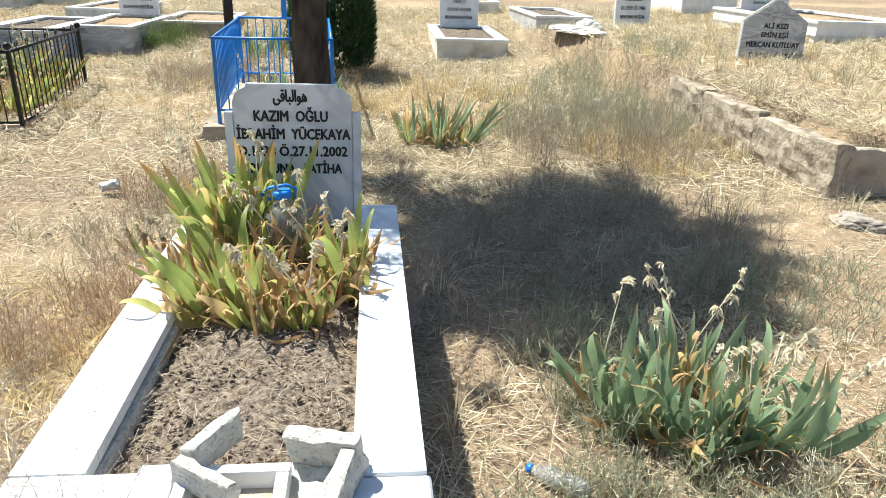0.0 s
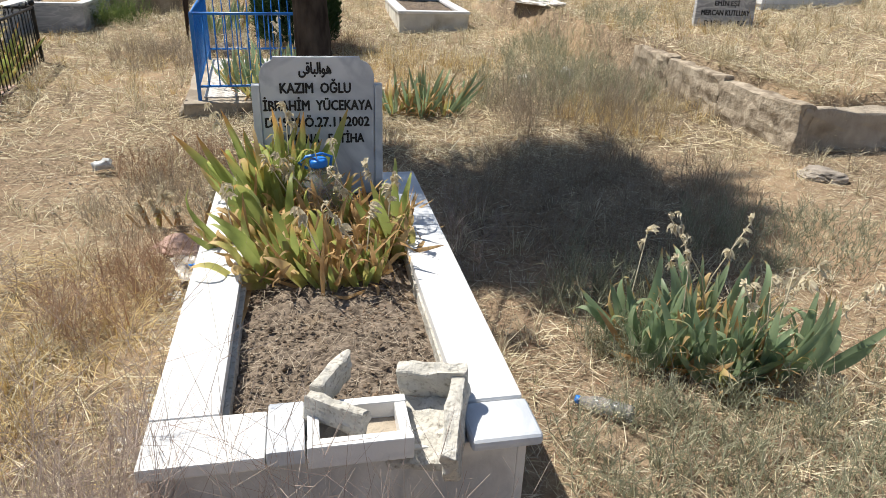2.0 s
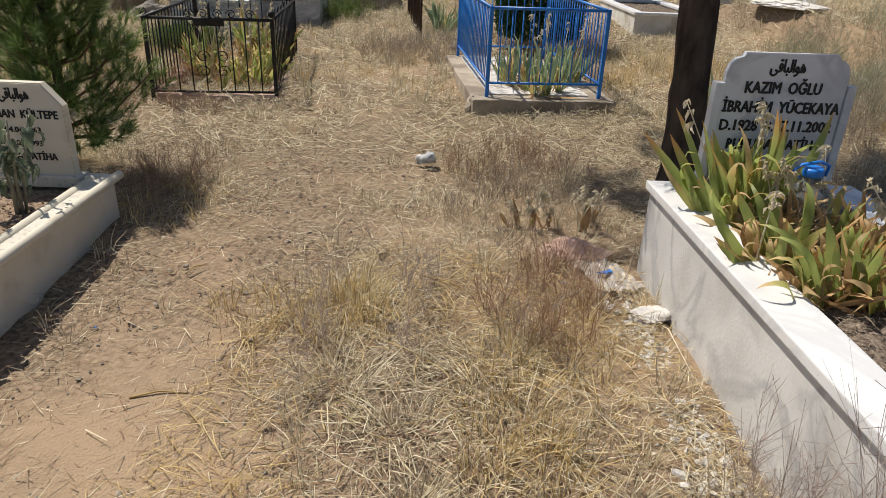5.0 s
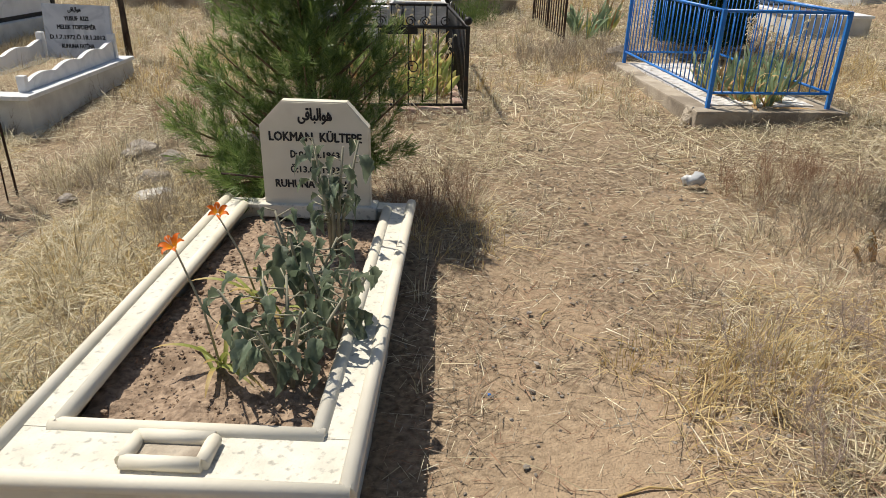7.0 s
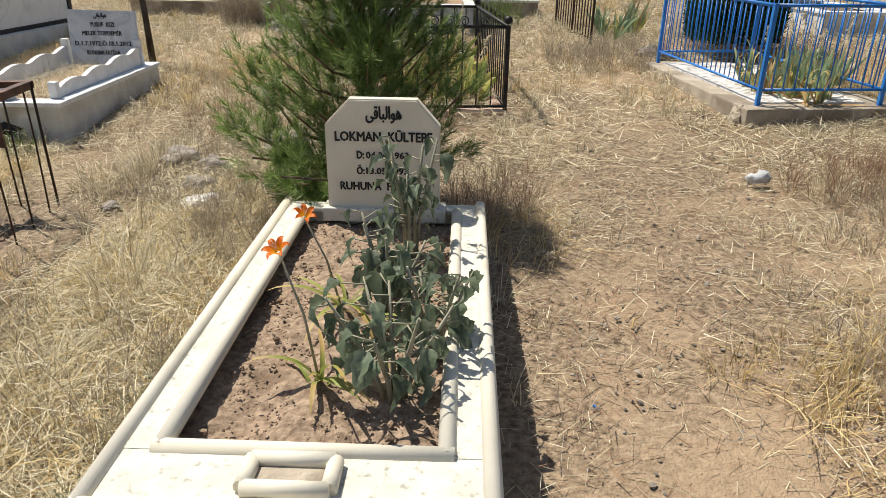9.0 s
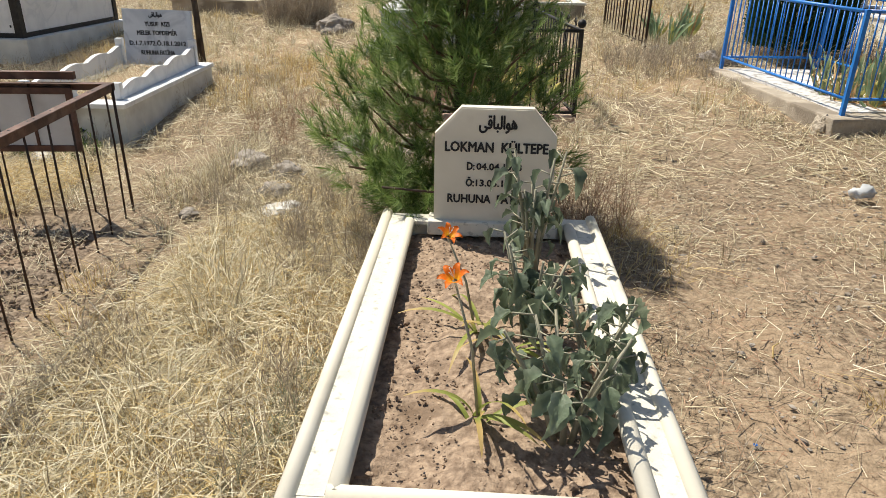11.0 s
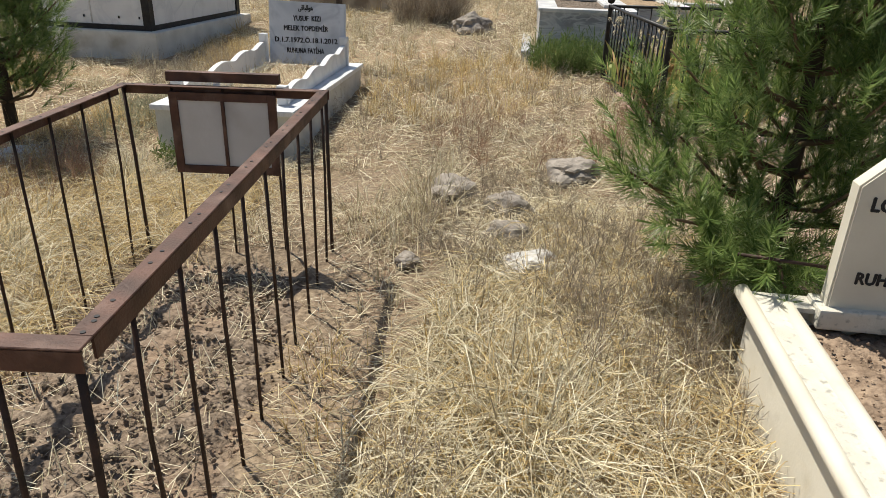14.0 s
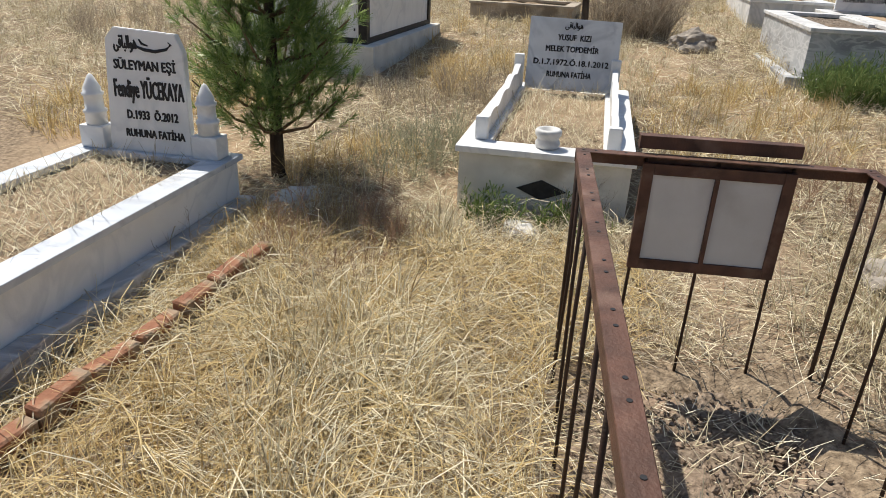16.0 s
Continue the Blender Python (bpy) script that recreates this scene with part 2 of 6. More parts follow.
# ---- mesh helpers ----
def as_mesh(name, bm, material):
    me = bpy.data.meshes.new(name)
    bmesh.ops.recalc_face_normals(bm, faces=bm.faces)
    bm.to_mesh(me)
    bm.free()
    me.materials.append(material)
    return me


def part(name, bm, material, parent, label=""):
    ob = new(name, as_mesh(name, bm, material))
    ob.parent = parent
    return tagged(ob, label)


def thing(name, m, label, category, group="", kind=""):
    ob = new(name)
    ob.empty_display_size = 0.1
    ob.matrix_basis = m
    return tagged(ob, label, category, group, kind)


def box(bm, x0, y0, z0, x1, y1, z1, bevel=0.0, chip=0.0, segs=2):
    made = bmesh.ops.create_cube(bm, size=1.0, matrix=Matrix.LocRotScale(((x0 + x1) / 2, (y0 + y1) / 2, (z0 + z1) / 2), None, (x1 - x0, y1 - y0, z1 - z0)))
    if bevel:
        edges = list({e for v in made["verts"] for e in v.link_edges})
        bmesh.ops.bevel(bm, geom=edges, offset=bevel, segments=segs, profile=0.6, affect="EDGES")
    return bm


def bx(*a, **k):
    return box(bmesh.new(), *a, **k)


def prism(bm, outline, y0, y1, bevel=0.0):
    """A plate with an outline in x and z, from y0 to y1."""
    front = [bm.verts.new((x, y0, z)) for x, z in outline]
    back = [bm.verts.new((x, y1, z)) for x, z in outline]
    f = [bm.faces.new(front), bm.faces.new(back[::-1])]
    n = len(outline)
    for k in range(n):
        f.append(bm.faces.new((front[k], back[k], back[(k + 1) % n], front[(k + 1) % n])))
    if bevel:
        bmesh.ops.bevel(bm, geom=list(f[0].edges) + list(f[1].edges), offset=bevel, segments=2, affect="EDGES")
    return bm


def tube(bm, pts, radii, n=6, cap=True):
    pts = [Vector(p) for p in pts]
    if not hasattr(radii, "__len__"):
        radii = [radii] * len(pts)
    rings = []
    ref = Vector((0.31, 0.2, 0.93)).normalized()
    for k, p in enumerate(pts):
        d = (pts[min(k + 1, len(pts) - 1)] - pts[max(k - 1, 0)]).normalized()
        side = d.cross(ref if abs(d.dot(ref)) < 0.95 else Vector((1, 0, 0))).normalized()
        up = side.cross(d)
        rings.append([bm.verts.new(p + radii[k] * (math.cos(2 * math.pi * j / n) * side + math.sin(2 * math.pi * j / n) * up)) for j in range(n)])
    for a, b in zip(rings, rings[1:]):
        for j in range(n):
            bm.faces.new((a[j], a[(j + 1) % n], b[(j + 1) % n], b[j])).smooth = True
    if cap:
        bm.faces.new(rings[0][::-1])
        bm.faces.new(rings[-1])
    return bm


def lathe(bm, profile, n=20, at=(0, 0, 0)):
    rings = [[bm.verts.new((at[0] + r * math.cos(2 * math.pi * j / n), at[1] + r * math.sin(2 * math.pi * j / n), at[2] + z)) for j in range(n)] for r, z in profile]
    for a, b in zip(rings, rings[1:]):
        for j in range(n):
            bm.faces.new((a[j], a[(j + 1) % n], b[(j + 1) % n], b[j])).smooth = True
    bm.faces.new(rings[0][::-1])
    bm.faces.new(rings[-1])
    return bm


def roughen(bm, amount, scale, seed=0.0, cuts=0):
    if cuts:
        bmesh.ops.subdivide_edges(bm, edges=bm.edges[:], cuts=cuts, use_grid_fill=True)
    for v in bm.verts:
        v.co += noise.noise_vector(v.co * scale + Vector((seed, seed * 1.7, 3.1))) * amount
    return bm


def stone(bm, at, size, seed, sub=3, rough=0.22):
    made = bmesh.ops.create_icosphere(bm, subdivisions=sub, radius=1.0)
    for v in made["verts"]:
        c = v.co.copy()
        c *= 1 + rough * noise.noise(c * 1.3 + Vector((seed, 0, 0))) + rough * 0.4 * noise.noise(c * 4 + Vector((0, seed, 0)))
        v.co = Vector((c.x * size[0], c.y * size[1], max(c.z, -0.6) * size[2])) + Vector(at)
    return bm


def strips(name, P, W, material, tip=None):
    """Many thin ribbons in one mesh: P and W hold, for each ribbon, its stations and half widths."""
    n, k, _ = P.shape
    co = np.stack([P - W, P + W], 2).reshape(-1, 3)
    i = np.arange(n)[:, None] * 2 * k + 2 * np.arange(k - 1)[None, :]
    quads = np.stack([i, i + 1, i + 3, i + 2], -1).reshape(-1, 4)
    me = bpy.data.meshes.new(name)
    me.vertices.add(len(co))
    me.vertices.foreach_set("co", co.ravel())
    me.loops.add(quads.size)
    me.loops.foreach_set("vertex_index", quads.ravel().astype(np.int32))
    me.polygons.add(len(quads))
    me.polygons.foreach_set("loop_start", (np.arange(len(quads)) * 4).astype(np.int32))
    me.update(calc_edges=True)
    if tip is not None:
        a = me.attributes.new("tip", "FLOAT", "POINT")
        a.data.foreach_set("value", np.repeat(tip.reshape(-1), 2).astype(np.float32))
    me.materials.append(material)
    return me


def lettering(parent, text, x0, x1, z, height, y, material="letters", raise_=0.0025, weight=0.05):
    """One line of writing on a face that looks along -y."""
    cu = bpy.data.curves.new("line", "FONT")
    cu.body, cu.extrude, cu.resolution_u = text, 0.02, 2
    tmp = bpy.data.objects.new("line", cu)
    scene.collection.objects.link(tmp)
    me = bpy.data.meshes.new_from_object(tmp.evaluated_get(bpy.context.evaluated_depsgraph_get()))
    bpy.data.objects.remove(tmp)
    v = np.empty(len(me.vertices) * 3)
    me.vertices.foreach_get("co", v)
    v = v.reshape(-1, 3)
    lo, hi = v.min(0), v.max(0)
    x = x0 + (v[:, 0] - lo[0]) / (hi[0] - lo[0]) * (x1 - x0)
    zz = z + v[:, 1] / 0.70 * height
    yy = np.where(v[:, 2] > 0, y - raise_, y + 0.001)
    v = np.stack([x, yy, zz], 1)
    # one mesh for each letter: faces joined to islands, islands over one another to letters
    root = list(range(len(v)))

    def find(i):
        while root[i] != i:
            root[i] = root[root[i]]
            i = root[i]
        return i

    faces = [tuple(p.vertices) for p in me.polygons]
    for f in faces:
        for i in f[1:]:
            root[find(i)] = find(f[0])
    isl = {}
    for f in faces:
        isl.setdefault(find(f[0]), []).append(f)
    spans = sorted((min(x[i] for f in fs for i in f), max(x[i] for f in fs for i in f), k) for k, fs in isl.items())
    groups, end = [], -9.0
    for a, b, k in spans:
        if a < end - 0.0008:
            groups[-1] += isl[k]
        else:
            groups.append(list(isl[k]))
        end = max(end, b)
    bpy.data.meshes.remove(me)
    for fs in groups:
        used = sorted({i for f in fs for i in f})
        at = {i: n for n, i in enumerate(used)}
        one = bpy.data.meshes.new("letter")
        # the glyph stamped a few times side by side makes the bold stroke
        e, m0 = weight * height, len(used)
        shifts = ((0, 0), (-e, 0), (e, 0), (0, -e * .8), (0, e * .8))
        co = np.concatenate([v[used] + (dx, -.0002 * k, dz) for k, (dx, dz) in enumerate(shifts)])
        one.from_pydata(co.tolist(), [], [[at[i] + k * m0 for i in f] for k in range(len(shifts)) for f in fs])
        one.materials.append(M[material])
        ob = new("letter", one)
        ob.parent = parent


def scroll(parent, x0, x1, z, height, y):
    """The line of flowing script at the head of a stone."""
    lettering(parent, "\ufef0\ufed7\ufe8e\ufe92\ufedf\ufe8d\ufeee\ufeeb", x0, x1, z, height, y, weight=.045)


def smooth(a, b, x):
    t = np.clip((x - a) / (b - a), 0, 1)
    return t * t * (3 - 2 * t)


# ---- ground ----
def plateau(x, y):
    """How far a place lies inside the raised plot behind the rough kerb."""
    side = (x - 1.86) * 0.93 + (y - 7.1) * 0.30
    front = (y - 5.50) - 0.10 * (x - 2.3)
    return smooth(0.0, 0.14, np.minimum(side, front)) * smooth(13.0, 10.5, y)


def height(x, y):
    x, y = np.asarray(x, float), np.asarray(y, float)
    xc = np.where(x < -13, -13 + (x + 13) * 0.2, np.where(x > 5, 5 + (x - 5) * 0.2, x))
    yc = np.where(y > 15, 15 + (y - 15) * 0.3, np.where(y < -3, -3 + (y + 3) * 0.2, y))
    far = np.clip(np.hypot(x + 4, y - 5) - 20, 0, 30)
    z = -0.036 + 0.0491 * xc + 0.016 * yc - 0.0009 * xc * yc + 0.0023 * yc * yc + 0.0021 * xc * xc + 0.004 * far
    z = z + 0.05 * np.exp(-((x + 2.2) ** 2 + (y - 2.8) ** 2) / 1.2) - 0.06 * np.exp(-((x + 8.3) ** 2 + (y - 5.3) ** 2) / 1.0)
    return z + 0.37 * plateau(x, y)


def ht(x, y):
    return float(height(x, y))


# footprints (x, y, yaw, width, length) of the plots, in which no wild grass grows
PLOTS = dict(
    kazim=(-0.925, 1.76, 11.3, 0.98, 2.14), kultepe=(-4.785, 1.97, 8.5, 0.935, 2.0), melek=(-8.43, 5.37, 10.3, 0.93, 1.97),
    suleyman=(-9.90, 2.73, 10.0, 0.86, 2.0), platform=(-2.46, 6.46, 15.0, 1.25, 2.3), tomb=(-11.6, 7.5, 8.0, 1.45, 2.3), whitetomb=(-0.86, 10.35, 10.0, 1.0, 2.1), fence=(-7.04, 2.215, 15.0, 0.86, 2.0))


def inside(key, x, y, grow=0.0):
    px, py, yaw, w, l = PLOTS[key]
    c, s = math.cos(radians(yaw)), math.sin(radians(yaw))
    dx, dy = x - px, y - py
    u, v = dx * c + dy * s, -dx * s + dy * c
    return (u > -grow) & (u < w + grow) & (v > -grow) & (v < l + grow)


def free(x, y, grow=.02):
    ok = np.ones(len(x), bool)
    for k in PLOTS:
        ok &= ~inside(k, x, y, grow)
    return ok


def plot_pose(key, z=0.0):
    px, py, yaw, _, _ = PLOTS[key]
    return pose(px, py, z, 0, 0, yaw)


def axis(lo, hi, step, out):
    a = list(np.arange(lo, hi + 1e-6, step))
    d, left, right = step, [lo], [hi]
    while left[-1] > lo - out:
        d *= 1.25
        left.append(left[-1] - d)
        right.append(right[-1] + d)
    return np.array(left[:0:-1] + a + right[1:])


def build_ground():
    xs, ys = axis(-12.5, 4.5, 0.07, 600), axis(0.2, 13.0, 0.07, 600)
    X, Y = np.meshgrid(xs, ys)
    Z = height(X, Y)
    rel = np.array([noise.noise(Vector((x * 1.1, y * 1.1, 0))) * 0.035 + noise.noise(Vector((x * 5, y * 5, 7))) * 0.014 + noise.noise(Vector((x * 14, y * 14, 3))) * 0.006
                    for x, y in zip(X.ravel(), Y.ravel())]).reshape(X.shape)
    Z = Z + rel
    for k in PLOTS:
        Z = np.where(inside(k, X, Y, -0.08), Z - 0.06, Z)
    co = np.stack([X, Y, Z], -1).reshape(-1, 3)
    h, w = X.shape
    i = (np.arange(h - 1)[:, None] * w + np.arange(w - 1)[None, :]).ravel()
    me = bpy.data.meshes.new("ground")
    me.from_pydata(co.tolist(), [], np.stack([i, i + 1, i + w + 1, i + w], 1).tolist())
    me.polygons.foreach_set("use_smooth", [True] * len(me.polygons))
    me.materials.append(M["ground"])
    tagged(new("ground", me), "dry trampled cemetery ground of pale and reddish earth", "ground", kind="structure")


build_ground()


# ---- the marble grave with the iris bed ----
def soil_bed(parent, x0, y0, x1, y1, z, material, hump=0.03, seed=1.0, name="soil", rough=1.0):
    bm = bmesh.new()
    bmesh.ops.create_grid(bm, x_segments=int((x1 - x0) / 0.018), y_segments=int((y1 - y0) / 0.018), size=0.5)
    for v in bm.verts:
        u, w = v.co.x + 0.5, v.co.y + 0.5
        x, y = x0 + u * (x1 - x0), y0 + w * (y1 - y0)
        h = noise.noise(Vector((x * 6, y * 6, seed))) * 0.02 + noise.noise(Vector((x * 17, y * 17, seed))) * 0.012 + noise.noise(Vector((x * 40, y * 40, seed))) * 0.009
        v.co = Vector((x, y, z + rough * h + hump * math.sin(math.pi * u) * math.sin(math.pi * w)))
    for f in bm.faces:
        f.smooth = True
    return part(name, bm, material, parent, "crumbly dry grave soil")


g = thing("grave", plot_pose("kazim"), "white marble kerbed grave with an iris bed and upright headstone", "grave")
# upright slabs take a greyer marble than the kerb tops
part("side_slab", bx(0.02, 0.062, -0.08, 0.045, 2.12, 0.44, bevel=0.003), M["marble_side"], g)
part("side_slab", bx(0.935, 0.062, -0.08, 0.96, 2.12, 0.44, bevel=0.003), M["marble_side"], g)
part("front_slab", bx(0.045, 0.062, -0.08, 0.935, 0.087, 0.44, bevel=0.003), M["marble_side"], g, "grey marble front slab")
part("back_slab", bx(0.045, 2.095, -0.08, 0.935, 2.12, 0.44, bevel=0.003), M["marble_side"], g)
part("concrete_core", roughen(bx(0.046, 0.09, -0.08, 0.19, 2.09, 0.435), 0.006, 12, 1, 6), M["rubble"], g, "rough concrete behind the slabs")
part("concrete_core", roughen(bx(0.80, 0.09, -0.08, 0.934, 2.09, 0.435), 0.008, 12, 2, 6), M["rubble"], g)
part("concrete_core", roughen(bx(0.192, 0.09, -0.08, 0.798, 0.24, 0.435), 0.006, 12, 3, 5), M["rubble"], g)
part("kerb_top", bx(0.0, 0.225, 0.44, 0.175, 2.14, 0.48, bevel=0.006), M["marble"], g, "sunlit white marble kerb slab")
bm = bx(0.805, 0.185, 0.44, 0.98, 1.30, 0.48, bevel=0.006)
part("kerb_top", bm, M["marble"], g)
part("kerb_top", bx(0.805, 1.303, 0.44, 0.98, 2.14, 0.478, bevel=0.006), M["marble_blue"], g)
part("corner_top", bx(0.80, 0.02, 0.438, 0.99, 0.182, 0.476, bevel=0.016, segs=3), M["marble_blue"], g)
part("kerb_top", bx(0.0, 0.042, 0.44, 0.295, 0.222, 0.478, bevel=0.006), M["marble"], g)
part("kerb_top", bx(0.298, 0.042, 0.445, 0.39, 0.235, 0.49, bevel=0.006), M["marble_blue"], g)
part("kerb_top", bx(0.178, 2.11, 0.44, 0.802, 2.16, 0.477, bevel=0.004), M["marble_blue"], g)
soil_bed(g, 0.17, 0.2, 0.81, 2.10, 0.385, M["soil"], 0.03, 2.0)
hs = part("headstone", prism(bmesh.new(), [(.232, .40), (.768, .40), (.768, 1.0), (.755, 1.035), (.735, 1.055), (.705, 1.062), (.70, 1.082), (.30, 1.082), (.295, 1.062), (.265, 1.055), (.245, 1.035), (.232, 1.0)], 2.045, 2.075, 0.003), M["marble_blue"], g, "pale bluish marble headstone with black letters")
part("pilaster", bx(.193, 2.035, .44, .231, 2.085, .955, bevel=0.004), M["marble_blue"], g)
part("pilaster", bx(.769, 2.035, .44, .807, 2.085, .955, bevel=0.004), M["marble_blue"], g)
yf = 2.045
scroll(hs, .415, .565, 1.005, 0.052, yf)
lettering(hs, "KAZIM  OĞLU", .325, .655, .915, .048, yf)
lettering(hs, "İBRAHİM  YÜCEKAYA", .243, .757, .832, .048, yf)
lettering(hs, "D.1928 Ö.27.11.2002", .247, .742, .752, .046, yf)
lettering(hs, "RUHUNA   FATİHA", .295, .715, .670, .045, yf)

# small marble water trough in the front kerb
tr = thing("water_trough", plot_pose("kazim") @ pose(0, .042, 0), "small white marble water trough set in the grave kerb", "trough")
part("front_wall", bx(.395, -.015, .44, .655, .018, .505, bevel=0.004), M["marble"], tr)
part("back_wall", bx(.395, .135, .44, .655, .165, .505, bevel=0.004), M["marble"], tr)
part("end_wall", bx(.397, .0185, .44, .427, .1345, .503, bevel=0.004), M["marble"], tr)
part("end_wall", bx(.623, .0185, .44, .653, .1345, .503, bevel=0.004), M["marble"], tr)
part("bottom", bx(.427, .0185, .436, .623, .1345, .456), M["concrete"], tr, "grey silted trough bottom")


def broken_stone(name, m, arms, label, mtl, seed):
    """An L-shaped broken piece: one wall along x, one along y."""
    ob = thing(name, m, label, "broken stone", group="broken trough stones")
    for k, (x0, y0, z0, x1, y1, z1) in enumerate(arms):
        b = bx(x0, y0, z0, x1, y1, z1, bevel=0.006)
        roughen(b, 0.010, 34, seed + k, 4)
        part("wall", b, M[mtl], ob)
    return ob


broken_stone("broken_stone", plot_pose("kazim") @ pose(.385, .165, .492, 0, 6, -31), [(0, 0, 0, .175, .032, .07), (0.0, .033, -.01, .032, .21, .082)], "broken white limestone angle resting across the trough", "rubble", 3.0)
broken_stone("broken_stone", plot_pose("kazim") @ pose(.66, .275, .47, 16, -6, -20), [(0, -.03, 0, .19, .01, .105), (.15, -.27, -.02, .19, -.032, .095), (.0, -.24, -.02, .149, -.032, .012)], "pitted broken limestone corner tilted on the kerb", "rubble", 8.0)


# ---- the cream grave with the thornapples ----
g = thing("grave", plot_pose("kultepe"), "cream painted concrete grave with rounded mouldings and headstone", "grave")
W, Lg, Zt = .935, 1.97, .185


def bullnose(bm, a, b, r=0.024):
    return tube(bm, [a, b], r, 10)


part("side_wall", bx(.035, .035, -.30, .075, Lg - .03, Zt - .012), M["cream"], g)
part("side_wall", bx(W - .075, .035, -.30, W - .035, Lg - .03, Zt - .012), M["cream"], g)
part("front_wall", bx(.075, .035, -.30, W - .075, .075, Zt - .012), M["cream"], g)
part("back_wall", bx(.075, Lg - .07, -.30, W - .075, Lg - .03, Zt - .012), M["cream"], g)
part("kerb_top", bx(0.012, .2, Zt - .012, .125, Lg - .1, Zt + .006), M["cream_top"], g, "worn cream kerb top with flaking paint")
part("kerb_top", bx(W - .125, .2, Zt - .012, W - .012, Lg - .1, Zt + .006), M["cream_top"], g)
part("kerb_top", bx(0.012, .012, Zt - .012, W - .012, .2, Zt + .004), M["cream_top"], g)
part("kerb_top", bx(0.012, Lg - .1, Zt - .012, W - .012, Lg - .01, Zt + .004), M["cream_top"], g)
for a, b in (((0.01, 0.01), (0.01, Lg)), ((W - .01, 0.01), (W - .01, Lg)), ((0, 0.012), (W, 0.012)), ((.118, .205), (.118, Lg - .1)), ((W - .118, .205), (W - .118, Lg - .1)), ((.10, .212), (W - .10, .212))):
    part("moulding", bullnose(bmesh.new(), (*a, Zt), (*b, Zt)), M["cream"], g, "rounded cream moulding")
soil_bed(g, .10, .2, W - .10, Lg - .08, .115, M["soil_red"], 0.02, 5.0, rough=1.2)
hs = part("headstone", prism(bmesh.new(), [(.225, .14), (.735, .14), (.735, .585), (.635, .70), (.335, .70), (.225, .585)], 1.865, 1.925, 0.006), M["cream"], g, "cream headstone with cut corners and black letters")
part("headstone_base", bx(.20, 1.835, .14, .765, 1.955, .205, bevel=.008), M["cream_top"], g)
part("tie_rod", tube(bmesh.new(), [(-.02, 1.99, .30), (.22, 1.92, .31)], .006, 6), M["rod"], g)
yf = 1.865
scroll(hs, .41, .565, .615, 0.054, yf)
lettering(hs, "LOKMAN  KÜLTEPE", .27, .70, .515, .042, yf)
lettering(hs, "D:", .365, .395, .435, .034, yf)
lettering(hs, "04.04.1963", .405, .595, .437, .029, yf)
lettering(hs, "Ö:", .362, .395, .362, .034, yf)
lettering(hs, "13.05.1993", .405, .592, .364, .029, yf)
lettering(hs, "RUHUNA  FATİHA", .285, .655, .288, .037, yf)
bs = thing("grave_basin", plot_pose("kultepe"), "small raised cream basin rim on the grave slab", "basin")
for a, b in (((.36, .068), (.56, .068)), ((.36, .165), (.56, .165)), ((.362, .068), (.362, .165)), ((.558, .068), (.558, .165))):
    part("rim", bullnose(bmesh.new(), (*a, Zt + .018), (*b, Zt + .018), .02), M["cream"], bs)
part("basin_floor", bx(.37, .075, Zt, .55, .158, Zt + .012), M["concrete"], bs)


